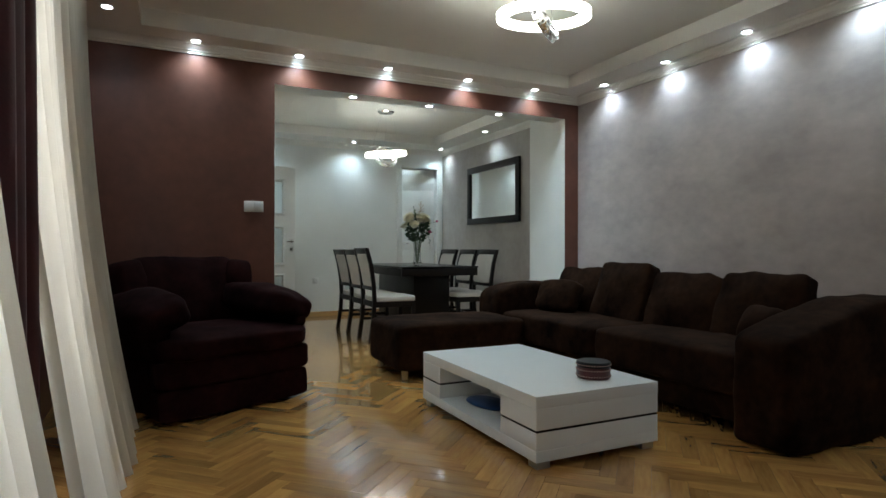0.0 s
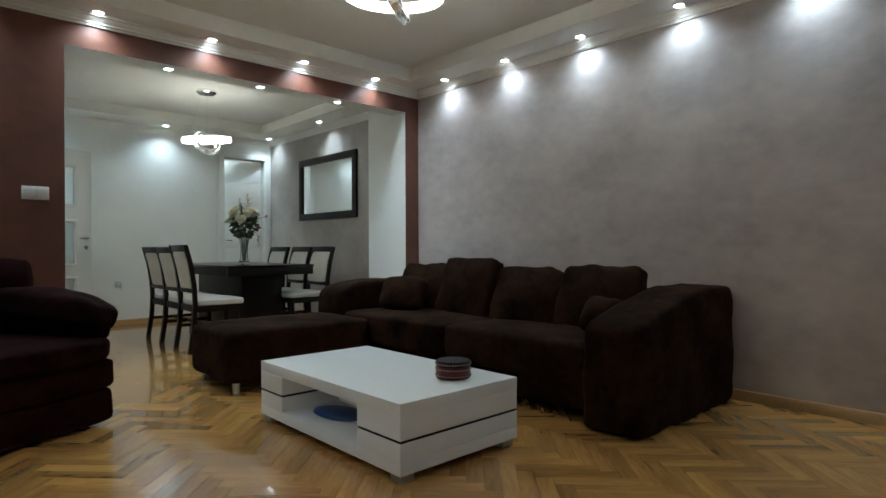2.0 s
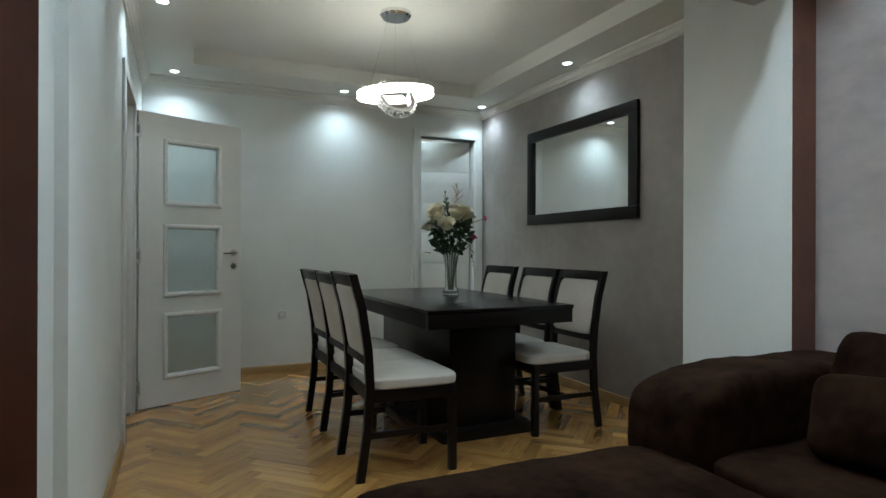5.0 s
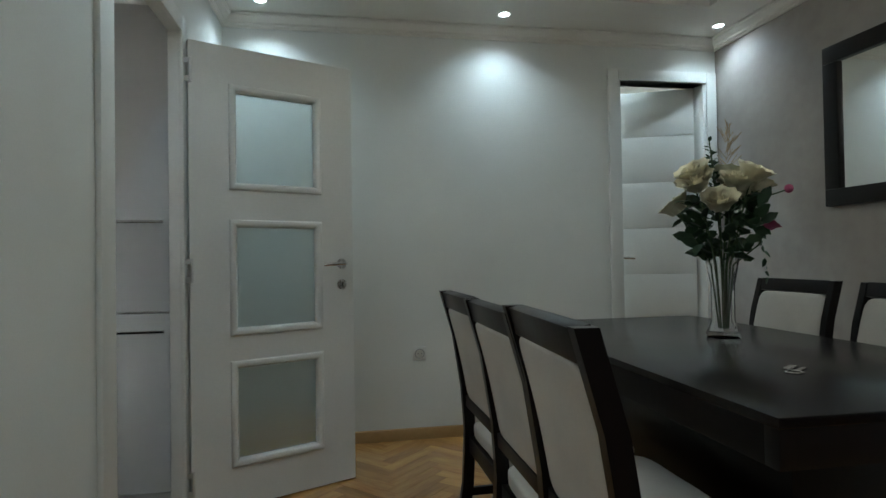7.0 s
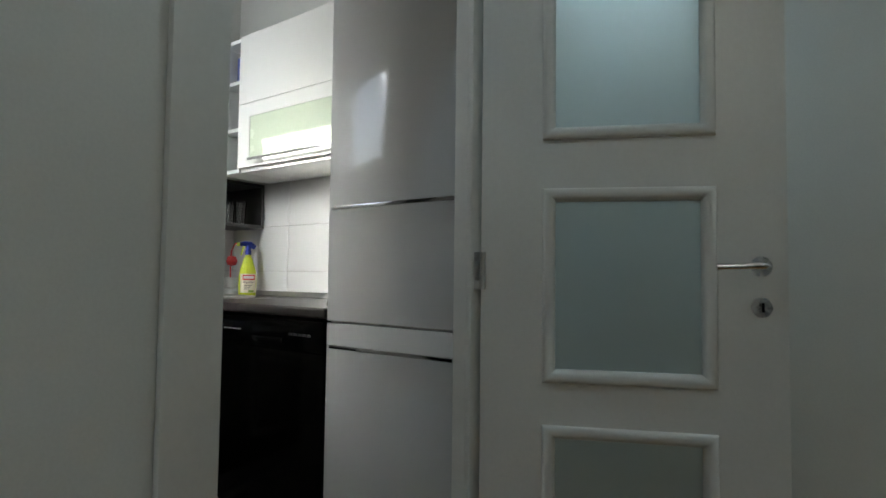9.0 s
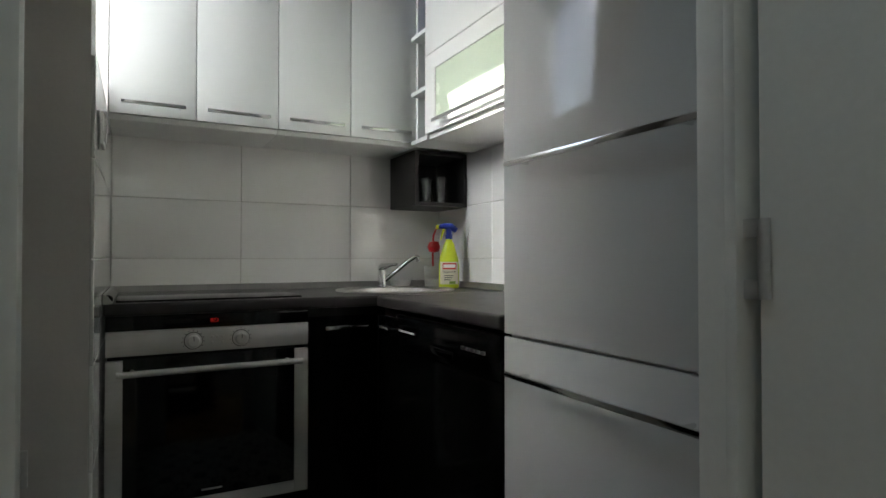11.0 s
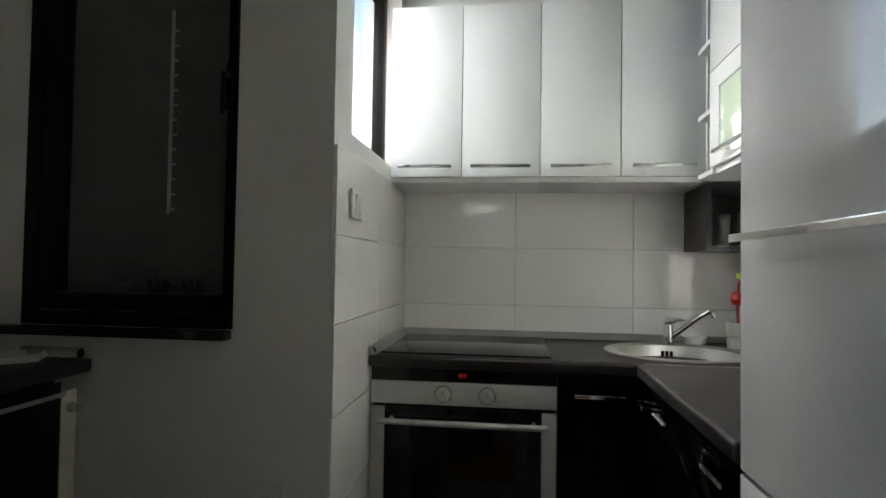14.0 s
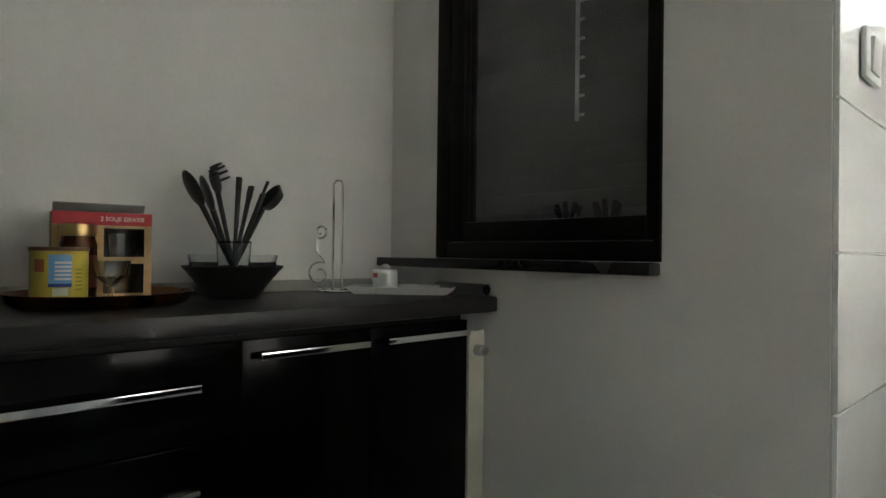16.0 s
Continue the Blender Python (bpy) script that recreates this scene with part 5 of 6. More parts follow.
# main kitchen window: dark frame, sash, roller shutter behind, black sill
t = thing("window_kitchen", "dark brown kitchen window with a closed roller shutter behind", "window", kind="structure")
wx = KWX - 0.02
for q in ((KW0, KW0 + 0.045, KWZ0, KWZ1), (KW1 - 0.012, KW1, KWZ0, KWZ1), (KW0 + 0.045, KW1 - 0.012, KWZ0, KWZ0 + 0.04), (KW0 + 0.045, KW1 - 0.012, KWZ1 - 0.04, KWZ1)):
    part("window_frame", block(wx - 0.035, wx + 0.03, q[0], q[1], q[2], q[3], 0.003), DKFRAME, t)
part("sash", block(wx - 0.03, wx + 0.024, KW0 + 0.046, KW0 + 0.095, KWZ0 + 0.041, KWZ1 - 0.041, 0.006), DKFRAME, t)
part("sash", block(wx - 0.03, wx + 0.024, KW1 - 0.03, KW1 - 0.013, KWZ0 + 0.041, KWZ1 - 0.041, 0.003), DKFRAME, t)
part("sash", block(wx - 0.03, wx + 0.024, KW0 + 0.096, KW1 - 0.031, KWZ0 + 0.041, KWZ0 + 0.09, 0.006), DKFRAME, t)
part("sash", block(wx - 0.03, wx + 0.024, KW0 + 0.096, KW1 - 0.031, KWZ1 - 0.09, KWZ1 - 0.041, 0.006), DKFRAME, t)
part("pane", block(wx - 0.004, wx + 0.004, KW0 + 0.094, KW1 - 0.030, KWZ0 + 0.088, KWZ1 - 0.088), PANE, t)
bm = bmesh.new()
cub(bm, wx + 0.024, wx + 0.036, KW1 - 0.029, KW1 - 0.013, 1.60, 1.73, 0.002)
pipe(bm, [(wx + 0.036, KW1 - 0.021, 1.69), (wx + 0.06, KW1 - 0.021, 1.69), (wx + 0.064, KW1 - 0.021, 1.67), (wx + 0.064, KW1 - 0.021, 1.58)], 0.007, 8)
part("window_handle", bm, DKFRAME, t, "dark window handle")
for i in range(27):
    z = 0.99 + i * 0.046
    s = turned(cub(bmesh.new(), -0.003, 0.003, KW0 + 0.001, KW1 - 0.001, -0.026, 0.026, 0.0025), pose(wx - 0.075, 0, z + 0.02, 0, 10, 0))
    part("shutter_slat", s, SHUT, t)
# pale metal strip imitates the line of daylight through the shutter's gaps
part("gap_light_strip", block(wx - 0.066, wx - 0.062, 7.163, 7.172, 1.33, 1.92), ALU, t, "bright strip standing in for light through the shutter's gaps")
# unseen panel added behind the slats so no daylight leaks between them
part("shutter_light_stop", block(wx - 0.105, wx - 0.095, KW0 + 0.001, KW1 - 0.001, 1.031, KWZ1 - 0.001), SHUT, t)
# small pale ticks for the specks of light beside that line
for i in range(13):
    part("gap_light_tick", block(wx - 0.066, wx - 0.060, 7.172, 7.186, 1.34 + i * 0.043, 1.345 + i * 0.043), ALU, t)
SILLM = paint("black_stone_sill", (0.012, 0.011, 0.011), (0.02, 0.018, 0.018), 0.25, fine=160, coarse=8)
bm = block(wx + 0.031, KWX + 0.055, KY0 + 0.005, KW1 + 0.004, KWZ0 - 0.025, KWZ0 - 0.001, 0.004)
single("window_sill_board", bm, SILLM, "black polished sill below the kitchen window", "sill", kind="structure")
t = thing("sill_ornament", "small dark twig ornament standing outside behind the pane", "ornament", pose(wx - 0.045, 7.21, KWZ0 + 0.0))
for k, dy in enumerate((-0.05, 0.05)):
    bm = bmesh.new()
    for i in range(7):
        a = i * 0.9
        pipe(bm, [(0, dy, 0), (0.0, dy + 0.02 * math.cos(a), 0.09), (0.004, dy + 0.034 * math.cos(a), 0.12 + 0.012 * math.sin(a))], 0.007, 6)
    part("twig_bunch", bm, BLACKL, t)

t = thing("wall_socket", "white three-outlet wall socket with a dark oval recess", "socket", pose(KWX, 7.528, 0.576, 0, 0, 90))
part("plate", block(-0.041, 0.041, -0.010, 0, -0.041, 0.041, 0.004), PLAST, t)
bm = turned(lathe(bmesh.new(), [(0.0, 0), (0.026, 0), (0.030, 0.004), (0.030, 0.010), (0.026, 0.012), (0.024, 0.007), (0.0, 0.007)], n=28), pose(0, -0.0095, 0, 90, 0, 0))
for v in bm.verts:
    v.co.z *= 0.62
part("oval_insert", bm, PLAST, t)
for dx, dz in ((-0.014, 0.004), (0.0, 0.004), (0.014, 0.004), (-0.014, -0.006), (0.0, -0.006), (0.014, -0.006)):
    part("pin_hole", block(dx - 0.0045, dx + 0.0045, -0.0180, -0.0164, dz - 0.003, dz + 0.003, 0.001), BLACKL, t)

# counter along the painted wall
CFRONT = 7.02
BZ1 = 0.928
t = thing("counter_top", "charcoal laminate counter top along the painted wall", "worktop")
part("worktop_board", block(KWX + 0.012, KX1 - 0.01, KY0 + 0.001, CFRONT, BZ1 - 0.037, BZ1, 0.009), WTOP, t)
CZ = BZ1
run_profile("trim", [(o, h) for o, h in TRIM], (0.0, KY0 + 0.001, CZ), (KX1 - 0.01, KY0 + 0.001, CZ), (0, 1, 0), ALU, "aluminium upstand strip along the wall")
bm = bmesh.new()
ends = []
for y in (KY0 + 0.22, CFRONT - 0.03):
    ends.append([bm.verts.new((KWX + 0.012 + o, y, CZ + h)) for o, h in TRIM])
for i in range(6):
    bm.faces.new((ends[0][i], ends[0][(i + 1) % 6], ends[1][(i + 1) % 6], ends[1][i]))
bm.faces.new(ends[0][::-1])
bm.faces.new(ends[1])
bmesh.ops.recalc_face_normals(bm, faces=bm.faces)
single("trim", bm, ALU, "loose aluminium upstand strip on the counter", "trim", kind="structure")
cab_x = (0.012, 0.282, 0.545, KX1 - 0.012)
for i in range(3):
    a, b = cab_x[i], cab_x[i + 1]
    t = thing("base_cabinet", "black gloss base cabinet with drawers and steel handles" if i == 2 else "black gloss base cabinet with a steel bar handle", "cabinet", group="counter cabinets")
    part("body", block(a + 0.001, b - 0.001, KY0 + 0.15, CFRONT - 0.05, 0.10, BZ1 - 0.038), BLACKL, t)
    if i < 2:
        front_y(t, "door", CFRONT - 0.028, a, b, 0.10, BZ1 - 0.05, BGLOSS, 0.852, 1, 0.022)
    else:
        for z0, z1 in ((0.10, 0.44), (0.443, 0.72), (0.723, BZ1 - 0.05)):
            front_y(t, "drawer", CFRONT - 0.028, a, b, z0, z1, BGLOSS, z1 - 0.064, 1, 0.075)
t = thing("radiator", "cream enamelled panel radiator below the kitchen window", "radiator")
part("panel", block(KWX + 0.014, KWX + 0.052, KY0 + 0.05, CFRONT - 0.06, 0.12, 0.84, 0.008), CREAMM, t)
part("end_cap", block(KWX + 0.010, KWX + 0.062, CFRONT - 0.0595, CFRONT - 0.045, 0.12, 0.845, 0.003), CREAMM, t)
bm = turned(lathe(bmesh.new(), [(0, 0), (0.014, 0), (0.014, 0.02), (0.010, 0.022), (0.010, 0.03), (0, 0.03)], n=6), pose(KWX + 0.036, CFRONT - 0.045, 0.80, -90, 0, 0))
part("valve_plug", bm, ALU, t, "metal vent plug")

for nm, p in (("strip_cap", (KWX + 0.0235, CFRONT - 0.029, CZ)), ("strip_cap", (WFX - 0.012, KWY + 0.0245, WZ1)), ("strip_cap", (0.352, WFY + 0.03, WZ1))):
    bm = turned(lathe(bmesh.new(), [(0, 0), (0.012, 0), (0.0125, 0.003), (0.009, 0.004), (0.008, 0.0025), (0, 0.0025)], n=14), pose(0, 0, 0.0135, -90 if p[0] > -0.3 and p[1] < 8 else 0, 90 if p[0] < -0.3 else (-90 if p[1] > 8 else 0), 0))
    single(nm, bm, BLACKL, "dark round end cap on the aluminium strip", "end cap", pose(*p), kind="structure")

# things on the counter
COP = paint("copper_tray", (0.30, 0.14, 0.06), (0.20, 0.09, 0.04), 0.28, 1.0, fine=60, coarse=6, bump=0.05)
bm = lathe(bmesh.new(), [(0, 0.004), (0.165, 0.004), (0.18, 0.010), (0.196, 0.026), (0.20, 0.026), (0.184, 0.006), (0.17, 0.0), (0, 0.0)], n=48)
single("round_tray", bm, COP, "round copper-coloured tray on the counter", "tray", pose(0.695, 6.745, CZ) @ Matrix.Diagonal((0.76, 0.74, 0.9, 1)))


def printed_box(m):
    """Front faces +y."""
    t = thing("gift_box", "wooden-coloured carton with two glass mugs behind windows", "box", m)
    tan = paint("tan_card", (0.46, 0.30, 0.14), (0.40, 0.25, 0.11), 0.6)
    dark = paint("dark_card_inside", (0.05, 0.035, 0.025), None, 0.6)
    W, D, H = 0.19, 0.10, 0.185
    part("back", block(-W / 2, W / 2, -D / 2, -D / 2 + 0.003, 0, H), tan, t)
    for x in (-W / 2, W / 2 - 0.003):
        part("side", block(x, x + 0.003, -D / 2 + 0.003, D / 2 - 0.003, 0, H), tan, t)
    part("top", block(-W / 2 + 0.003, W / 2 - 0.003, -D / 2 + 0.003, D / 2 - 0.003, H - 0.003, H), paint("grey_card", (0.3, 0.28, 0.26), None, 0.6), t)
    f = bmesh.new()
    wx0, wx1 = -0.08, 0.0
    for q in ((-W / 2, wx0, 0, H), (wx1, W / 2, 0, H), (wx0, wx1, 0, 0.015), (wx0, wx1, 0.078, 0.092), (wx0, wx1, 0.152, H)):
        cub(f, q[0], q[1], D / 2 - 0.003, D / 2, q[2], q[3])
    part("front", f, tan, t)
    part("inner_card", block(wx0 - 0.01, wx1 + 0.01, -0.02, -0.018, 0.004, H - 0.004), dark, t)
    part("red_band", block(-W / 2, W / 2, D / 2, D / 2 + 0.0006, 0.158, H), flat((0.45, 0.02, 0.025)), t, "red printed band")
    text_mesh("2 ŠOLJE GRATIS", 0.0125, flat((0.85, 0.80, 0.72)), t, pose(-0.036, D / 2 + 0.0008, 0.171, 90, 0, 180), "pale lettering on the red band")
    part("lid_flap", turned(block(-W / 2 + 0.004, W / 2 - 0.004, -0.001, 0.001, 0, 0.034, 0.0005), pose(0, -D / 2 + 0.002, H, -50, 0, 0)), paint("grey_card_flap", (0.3, 0.28, 0.26), None, 0.6), t, "grey-brown carton flap standing up")
    for z in (0.0155, 0.0925):
        part("mug", lathe(bmesh.new(), [(0, 0), (0.027, 0), (0.031, 0.05), (0.029, 0.05), (0.025, 0.006), (0, 0.006)], (-0.04, 0.012, z), 20), CLEAR, t, "clear glass mug")
    return t


def jar(m):
    t = thing("coffee_jar", "glass coffee jar with a gold lid", "jar", m)
    part("glass_body", lathe(bmesh.new(), [(0, 0), (0.036, 0), (0.038, 0.01), (0.038, 0.11), (0.032, 0.125), (0, 0.125)]), paint("coffee_filled_glass", (0.05, 0.018, 0.008), None, 0.12), t)
    part("lid", lathe(bmesh.new(), [(0, 0.1255), (0.036, 0.1255), (0.037, 0.128), (0.037, 0.143), (0.034, 0.147), (0, 0.147)]), paint("gold_lid", (0.62, 0.45, 0.20), None, 0.3, 1.0), t, "gold metal lid")
    part("label", lathe(bmesh.new(), [(0.0382, 0.03), (0.0386, 0.03), (0.0386, 0.09), (0.0382, 0.09)]), flat((0.16, 0.02, 0.02)), t, "dark red label")


def tin(m):
    t = thing("cocoa_tin", "yellow cocoa tin with a blue printed table and brown lid", "tin", m)
    yel = paint("yellow_tin_print", (0.50, 0.40, 0.06), (0.44, 0.33, 0.04), 0.4)
    R = 0.055
    part("can", lathe(bmesh.new(), [(0, 0), (R, 0), (R, 0.098), (0, 0.098)], n=40), yel, t)
    part("lid", lathe(bmesh.new(), [(0, 0.0982), (R + 0.002, 0.0982), (R + 0.002, 0.105), (0, 0.1055)], n=40), paint("brown_lid", (0.14, 0.06, 0.025), None, 0.4), t, "brown plastic lid")

    def patch(a0, a1, z0, z1, col, r=R + 0.0005):
        bm = bmesh.new()
        n = 8
        for i in range(n):
            b0, b1 = math.radians(a0 + (a1 - a0) * i / n), math.radians(a0 + (a1 - a0) * (i + 1) / n)
            bm.faces.new([bm.verts.new((r * math.cos(b), r * math.sin(b), z)) for b, z in ((b0, z0), (b1, z0), (b1, z1), (b0, z1))])
        part("printed_patch", bm, flat(col), t)

    patch(70, 115, 0.042, 0.092, (0.16, 0.36, 0.62))
    patch(70, 115, 0.0, 0.018, (0.10, 0.26, 0.55))
    patch(70, 115, 0.036, 0.042, (0.02, 0.04, 0.25))
    for i in range(5):
        patch(82, 114, 0.048 + i * 0.007, 0.052 + i * 0.007, (0.7, 0.72, 0.72), R + 0.0008)
    patch(78, 108, 0.021, 0.034, (0.68, 0.66, 0.5))
    patch(38, 62, 0.062, 0.084, (0.35, 0.10, 0.03))
    patch(42, 62, 0.004, 0.022, (0.50, 0.18, 0.03))
    for i in range(6):
        patch(122, 140, 0.03 + i * 0.007, 0.0325 + i * 0.007, (0.22, 0.2, 0.05))


printed_box(pose(0.690, 6.70, CZ + 0.0045, 0, 0, -6) @ Matrix.Diagonal((0.83, 0.75, 0.87, 1)))
jar(pose(0.738, 6.762, CZ + 0.0045) @ Matrix.Diagonal((0.75, 0.75, 0.93, 1)))
tin(pose(0.772, 6.805, CZ + 0.0045, 0, 0, -10) @ Matrix.Diagonal((0.74, 0.74, 0.92, 1)))
bm = lathe(bmesh.new(), [(0, 0), (0.03, 0), (0.004, 0.012), (0.004, 0.03), (0.026, 0.05), (0.03, 0.075), (0.028, 0.075), (0.022, 0.05), (0, 0.035)], (0.70, 6.82, CZ + 0.0045), 22)
single("small_glass", bm, CLEAR, "small stemmed glass standing on the tray", "glass", group="glasses")
BPL = paint("black_plastic", (0.014, 0.013, 0.013), (0.02, 0.019, 0.019), 0.4, fine=120, coarse=8)
UT = (0.452, 6.735)
t = thing("black_bowl", "wide black bowl holding a glass bowl and jug", "bowl", pose(*UT, CZ) @ Matrix.Diagonal((0.8, 0.8, 0.85, 1)))
part("bowl", lathe(bmesh.new(), [(0, 0), (0.06, 0), (0.065, 0.006), (0.115, 0.065), (0.128, 0.078), (0.125, 0.08), (0.108, 0.065), (0.05, 0.012), (0, 0.010)], n=36), BPL, t)
bm = lathe(bmesh.new(), [(0, 0.012), (0.05, 0.014), (0.11, 0.075), (0.115, 0.104), (0.112, 0.104), (0.106, 0.078), (0.048, 0.018), (0, 0.016)], n=32)
single("glass_bowl", bm, CLEAR, "clear glass bowl set inside the black bowl", "bowl", pose(*UT, CZ + 0.002) @ Matrix.Diagonal((0.78, 0.78, 0.85, 1)))
bm = lathe(bmesh.new(), [(0, 0), (0.038, 0), (0.044, 0.11), (0.046, 0.115), (0.042, 0.112), (0.035, 0.006), (0, 0.006)], n=26)
single("utensil_jar", bm, CLEAR, "glass jar that holds the kitchen utensils", "jar", pose(*UT, CZ + 0.020) @ Matrix.Diagonal((0.8, 0.8, 0.85, 1)))


def utensil(dx, dy, h, kind, label):
    t = thing("kitchen_utensil", label, "utensil", pose(UT[0], UT[1], CZ + 0.028) @ Matrix.Diagonal((0.85, 0.85, 0.82, 1)), "kitchen utensils")
    a, b = Vector((-dx * 0.25, -dy * 0.25, 0)), Vector((dx, dy, h))
    part("handle", pipe(bmesh.new(), [a, a.lerp(b, 0.5), b], [0.006, 0.005, 0.007], 8), BPL, t)
    d = (b - a).normalized()
    m = Matrix.Translation(b) @ d.to_track_quat("Z", "X").to_matrix().to_4x4()
    bm = bmesh.new()
    if kind == "spoon":
        bmesh.ops.create_uvsphere(bm, u_segments=16, v_segments=10, radius=1, matrix=m @ Matrix.Translation((0, 0, 0.04)) @ Matrix.Diagonal((0.010, 0.030, 0.048, 1)))
    elif kind == "ladle":
        g = lathe(bm, [(0.0, -0.03), (0.03, -0.022), (0.042, 0.0), (0.039, 0.0), (0.028, -0.018), (0, -0.026)], n=20)
        turned(bm, m @ pose(0, 0, 0.035, 0, 80, 0))
    elif kind == "pasta":
        bmesh.ops.create_uvsphere(bm, u_segments=14, v_segments=8, radius=1, matrix=m @ Matrix.Translation((0, 0, 0.03)) @ Matrix.Diagonal((0.009, 0.028, 0.034, 1)))
        for i in range(7):
            an = -1.4 + i * 0.47
            p = m @ Vector((0.0, 0.030 * math.sin(an), 0.03 + 0.036 * math.cos(an)))
            rod(bm, p, p + (m.to_3x3() @ Vector((0.025, 0.006 * math.sin(an), 0.006))), 0.004, 0.003, 8)
    elif kind == "turner":
        turned(cub(bm, -0.002, 0.002, -0.03, 0.03, 0.0, 0.085, 0.0015), m)
    else:
        turned(cub(bm, -0.004, 0.004, -0.008, 0.008, 0.0, 0.035, 0.0025), m)
    part("head", bm, BPL, t)


utensil(0.085, 0.01, 0.20, "spoon", "black nylon serving spoon in the glass jar")
utensil(0.05, -0.01, 0.19, "spoon", "small black nylon spoon in the glass jar")
utensil(0.03, -0.03, 0.235, "pasta", "black nylon pasta server in the glass jar")
utensil(-0.005, 0.01, 0.24, "bar", "straight black utensil handle in the glass jar")
utensil(-0.045, -0.02, 0.225, "bar", "slim black utensil handle in the glass jar")
utensil(-0.075, 0.0, 0.20, "ladle", "black nylon ladle in the glass jar")
utensil(-0.06, 0.03, 0.235, "bar", "black utensil handle leaning in the jar")

t = thing("paper_towel_holder", "chrome wire paper towel holder with curls", "holder", pose(0.170, 6.69, CZ, 0, 0, -40))
part("base_ring", pipe(bmesh.new(), [(0.055 * math.cos(a * 0.2618), 0.05 * math.sin(a * 0.2618), 0.004) for a in range(25)], 0.0035, 8), CHROME, t)
part("base_disc", lathe(bmesh.new(), [(0, 0.001), (0.05, 0.001), (0.05, 0.003), (0, 0.003)], n=24), CHROME, t)
part("post", pipe(bmesh.new(), [(-0.011, 0, 0.004), (-0.011, 0, 0.265)] + [(-0.011 * math.cos(k * 0.5236), 0, 0.265 + 0.013 * math.sin(k * 0.5236)) for k in range(1, 6)] + [(0.011, 0, 0.265), (0.011, 0, 0.004)], 0.003, 8), CHROME, t)
curl = []
for k in range(22):
    a, r = k * 0.42, 0.010 + 0.0012 * k
    curl.append((0.045 + r * math.cos(a + 1.2), 0, 0.045 + r * math.sin(a + 1.2)))
curl2 = [(0.042 - 0.55 * (p[0] - 0.045), 0, 0.150 - 0.6 * (p[2] - 0.045)) for p in curl]
part("curl", pipe(bmesh.new(), curl[:18], 0.0028, 6), CHROME, t)
part("curl", pipe(bmesh.new(), curl2[:18], 0.0028, 6), CHROME, t)
part("brace", pipe(bmesh.new(), [curl[17], (0.05, 0, 0.10), curl2[17]], 0.0028, 6), CHROME, t)
t = thing("serving_plate", "white rectangular ceramic plate with a small red motif", "plate", pose(0.062, 6.815, CZ, 0, 0, -45))
bm = bmesh.new()
lev = [(0.0, 0.84), (0.016, 1.0), (0.018, 0.99), (0.007, 0.84)]
rings = [[bm.verts.new((sx * 0.13 * s, sy * 0.065 * s, z)) for sx, sy in ((-1, -1), (1, -1), (1, 1), (-1, 1))] for z, s in lev]
for a, b in zip(rings, rings[1:]):
    for i in range(4):
        bm.faces.new((a[i], a[(i + 1) % 4], b[(i + 1) % 4], b[i]))
bm.faces.new(rings[0][::-1])
bm.faces.new(rings[-1])
part("plate", bm, PLAST, t)
part("red_motif", block(0.06, 0.085, -0.012, 0.006, 0.0072, 0.0078), flat((0.4, 0.04, 0.05)), t, "small red flower motif")
t = thing("candle_holder", "small white ribbed ceramic cup with a red motif", "cup", pose(0.085, 6.775, CZ + 0.0075))
part("cup", lathe(bmesh.new(), [(0, 0), (0.030, 0)] + [(0.030 + 0.0008 * (i % 2), 0.004 + i * 0.004) for i in range(11)] + [(0.028, 0.05), (0.010, 0.052), (0.008, 0.062), (0, 0.063)]), PLAST, t)
part("red_motif", block(0.026, 0.0312, -0.008, 0.008, 0.03, 0.042), flat((0.4, 0.05, 0.05)), t)

# ---- pieces of walls and floors ----
def tile_mesh(w, h, d):
    return mesh_of(block(-w / 2, w / 2, -d, 0, -h / 2, h / 2, 0.0012, seg=1), "tile", TILE)


def tile_wall(name, origin, along, normal, length, z_rows, first, pitch, label):
    """Glazed tiles on a wall: first joint after `first` metres, then every pitch; z_rows: joint heights."""
    bed = thing(name, label, "tiles", kind="structure")
    cols = [0.0]
    x = first
    while x < length - 0.01:
        cols.append(x)
        x += pitch
    cols.append(length)
    cache = {}
    rot = math.degrees(math.atan2(along[1], along[0]))
    flip = -1 if (Matrix.Rotation(radians(rot), 3, "Z") @ Vector((0, -1, 0))).dot(Vector(normal)) < 0 else 1
    for z0, z1 in zip(z_rows, z_rows[1:]):
        for a, b in zip(cols, cols[1:]):
            key = (round(b - a, 3), round(z1 - z0, 3))
            if key not in cache:
                cache[key] = tile_mesh(b - a - 0.003, z1 - z0 - 0.003, 0.008)
            o = new("tile", cache[key])
            o.parent = bed
            c = Vector(origin) + Vector(along) * (a + b) / 2 + Vector((0, 0, (z0 + z1) / 2))
            o.matrix_basis = Matrix.Translation(c) @ pose(0, 0, 0, 0, 0, rot + (180 if flip < 0 else 0))
    return bed


ZR = [0.546, 0.79, 1.035, 1.270, 1.509]
tile_wall("tiles_west", (KX0 + 0.002, KWY + 0.01, 0), (0, 1, 0), (1, 0, 0), KY1 - KWY - 0.02, ZR[1:], 8.156 - KWY - 0.01, 0.471, "white glazed wall tiles behind the hob")
tile_wall("tiles_north", (KX0 + 0.01, KY1 - 0.002, 0), (1, 0, 0), (0, -1, 0), 1.37, ZR[1:], 0.475, 0.475, "white glazed wall tiles behind the sink")
tile_wall("tiles_side", (KX0 + 0.01, KWY + 0.002, 0), (1, 0, 0), (0, 1, 0), KWX - KX0 - 0.01, [0.04, 0.285] + ZR, 0.475, 0.475, "white glazed wall tiles on the side wall")
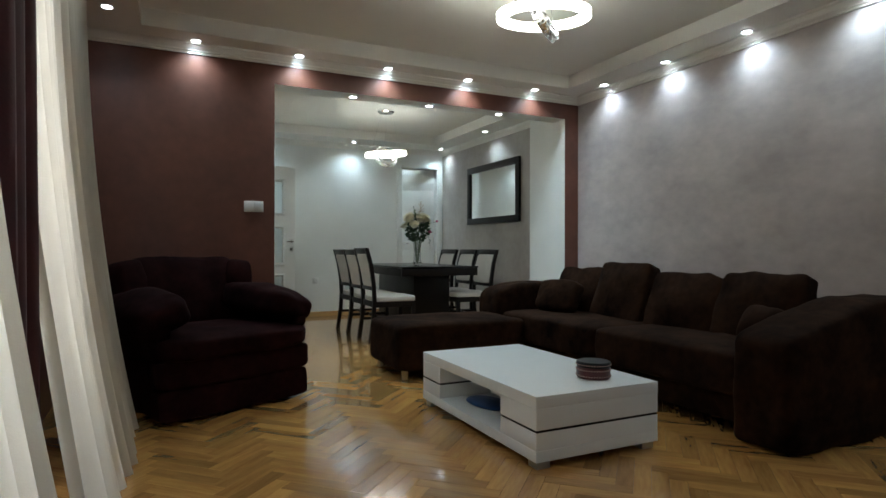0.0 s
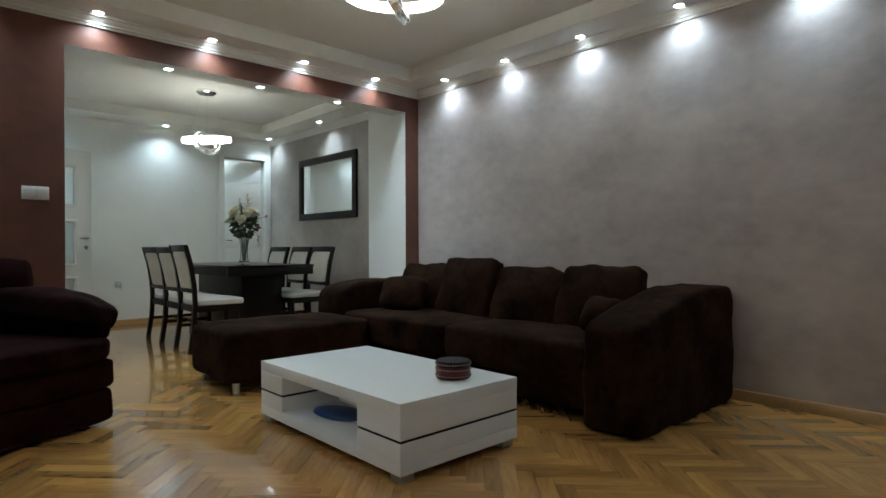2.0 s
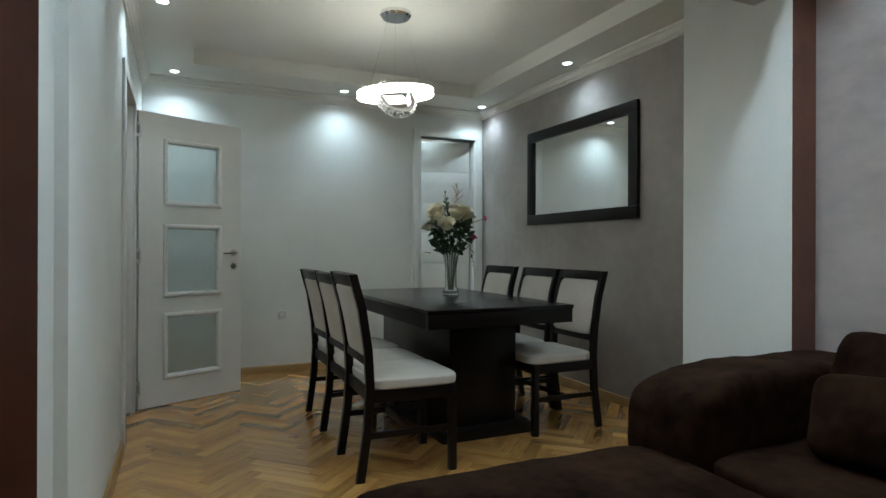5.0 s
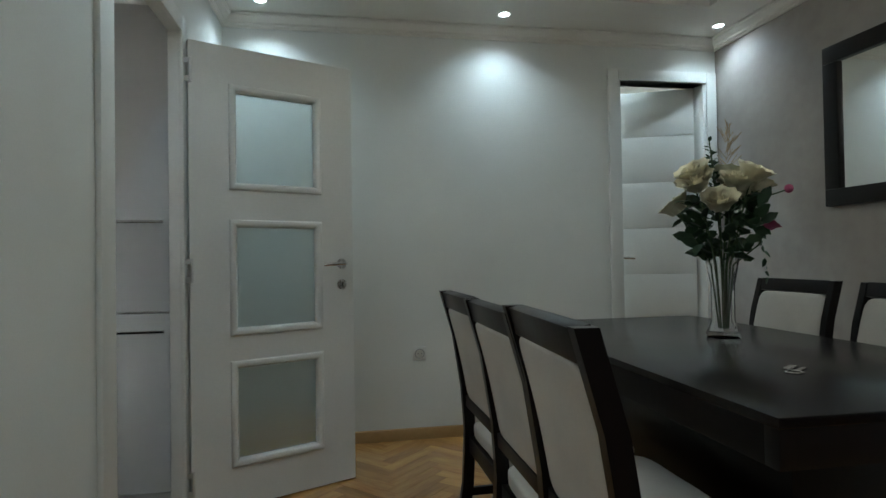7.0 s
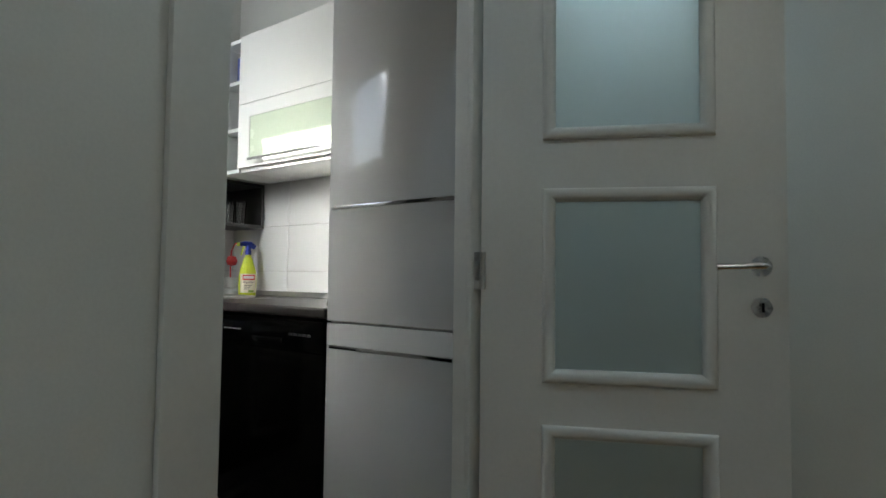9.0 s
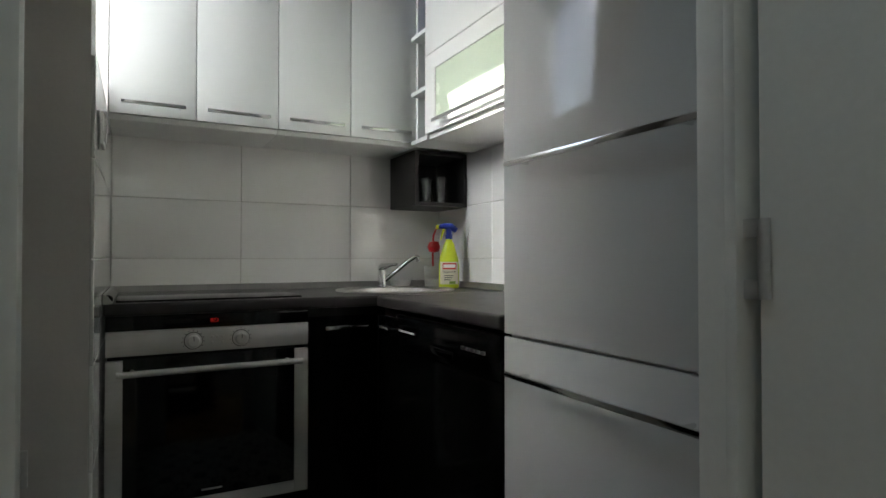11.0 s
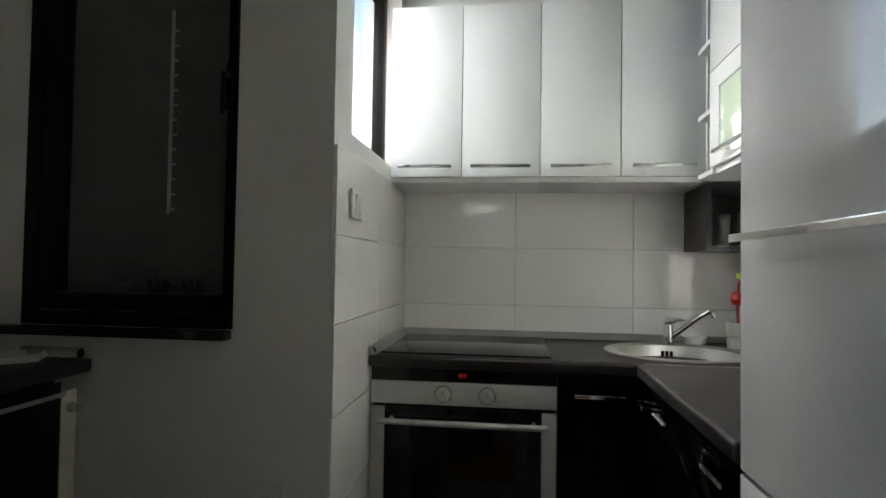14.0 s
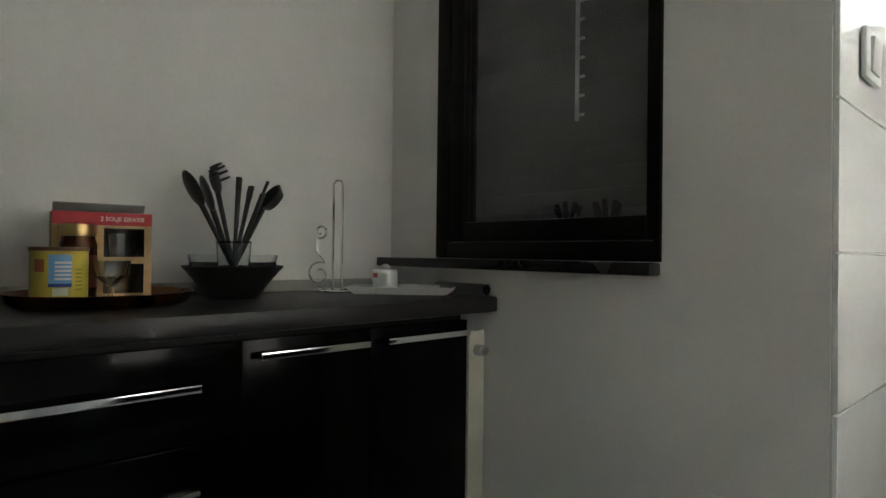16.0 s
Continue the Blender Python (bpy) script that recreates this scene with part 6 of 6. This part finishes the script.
slab("tile_bed", [(KX0, KX0 + 0.004, KWY + 0.004, KY1, 0.76, 1.508), (KX0 + 0.004, 0.345, KY1 - 0.004, KY1, 0.76, 1.508), (KX0 + 0.004, KWX - 0.004, KWY, KWY + 0.004, 0.0, 1.508)], [GROUT], "grey grout bed of the wall tiles")

# kitchen floor tiles with a black and white ornament
KF = [paint("pattern_tile_white", (0.5, 0.49, 0.46), (0.42, 0.41, 0.38), 0.35, vary=0.05), paint("pattern_tile_black", (0.03, 0.03, 0.03), None, 0.35)]
bm = bmesh.new()
T = 0.2
cub(bm, -T / 2 + 0.001, T / 2 - 0.001, -T / 2 + 0.001, T / 2 - 0.001, -0.004, 0.0)
nf = len(bm.faces)
for k in range(8):
    a = k * math.pi / 4
    for r0, r1, w in ((0.02, 0.055, 0.013), (0.065, 0.092, 0.010)):
        q = [(r0, 0), ((r0 + r1) / 2, w), (r1, 0), ((r0 + r1) / 2, -w)]
        f = bm.faces.new([bm.verts.new((x * math.cos(a) - y * math.sin(a), x * math.sin(a) + y * math.cos(a), 0.0006)) for x, y in q])
        f.material_index = 1
for sx in (-1, 1):
    for sy in (-1, 1):
        q = [(0.098, 0.098), (0.098, 0.055), (0.072, 0.072), (0.055, 0.098)]
        f = bm.faces.new([bm.verts.new((sx * x, sy * y, 0.0006)) for x, y in q])
        f.material_index = 1
bmesh.ops.recalc_face_normals(bm, faces=bm.faces)
for f in bm.faces:
    if f.material_index == 1 and f.normal.z < 0:
        f.normal_flip()
KTM = mesh_of(bm, "pattern_tile", KF)
kfl = thing("floor_tiles_kitchen", "black and white ornamented kitchen floor tiles", "floor", kind="structure")
y = KY0 + 0.1
while y < KY1:
    x = KX1 + 0.03 - T / 2
    while x > KX0 - 0.05:
        if not (x < KWX - 0.05 and y < KWY - 0.05):
            o = new("floor_tile", KTM)
            o.parent = kfl
            o.location = (x, y, 0.0)
        x -= T
    y += T

# oak parquet laid in herringbone
BL, BW = 0.35, 0.07
fl = thing("parquet", "glossy oak herringbone parquet floor", "floor", kind="structure")
bm = cub(bmesh.new(), -BL / 2 + 0.0006, BL / 2 - 0.0006, -BW / 2 + 0.0006, BW / 2 - 0.0006, -0.012, 0.0)
uvl = bm.loops.layers.uv.new("UVMap")
for f in bm.faces:
    for lp in f.loops:
        lp[uvl].uv = (lp.vert.co.x, lp.vert.co.y)
PM = mesh_of(bm, "parquet_block", OAK)
near, rest = [], []
rng = random.Random(2)
c45 = math.sqrt(0.5)
N = 90
for i in range(-N, N):
    for j in range(-40, 40):
        for k in (0, 1):
            # herringbone cell: steps (BW, BW) along the zigzag, (BL, -BL) across it
            ux = i * BW + j * BL
            uy = i * BW - j * BL
            if k == 0:
                cx, cy, ang = ux + BL / 2, uy + BW / 2, 0
            else:
                cx, cy, ang = ux + BW / 2, uy - BL / 2 + BW, 90
            if k == 1:
                cx, cy = ux + BL + BW / 2, uy + BW - BL / 2
            X = (cx - cy) * c45 + 1.9
            Y = (cx + cy) * c45 + 4.5
            if not (XL - 0.15 < X < XM + 0.1 and -0.45 < Y < YF + 1.9):
                continue
            if X < 0.96 and Y > 5.95:
                continue
            m = pose(X, Y, 0.0 + rng.uniform(-0.0003, 0.0003), rng.uniform(-0.08, 0.08), rng.uniform(-0.08, 0.08), 45 + ang)
            (near if (0.9 < X < 2.75 and 2.55 < Y < 5.9) else rest).append(m)
near.sort(key=lambda m: (m.translation.x - 1.7) ** 2 + (m.translation.y - 4.0) ** 2)
rest += near[300:]
for m in near[:300]:
    o = new("parquet_block", PM)
    o.parent = fl
    o.matrix_basis = m
V, F = [], []
base = [v.co.copy() for v in PM.vertices]
polys = [tuple(p.vertices) for p in PM.polygons]
for m in rest:
    o = len(V)
    V += [tuple(m @ v) for v in base]
    F += [tuple(o + q for q in p) for p in polys]
me = bpy.data.meshes.new("parquet_rest")
me.from_pydata(V, [], F)
uvm = me.uv_layers.new(name="UVMap")
flat_uv = np.array([(base[v].x, base[v].y) for p in polys for v in p], dtype=np.float32)
uvm.data.foreach_set("uv", np.tile(flat_uv, (len(rest), 1)).ravel())
me.materials.append(OAK)
o = new("parquet_field", me)
o.parent = fl
tagged(o, "oak parquet blocks of the rest of the floor", kind="stuff")

# ground outside
bm = block(-400, 400, -400, 400, -3.2, -3.0)
tagged(new("ground", mesh_of(bm, "ground", paint("courtyard_paving", (0.22, 0.21, 0.19), (0.16, 0.15, 0.14), 0.8, fine=6, coarse=0.4))), "grey paved ground far below outside", "ground", kind="structure")
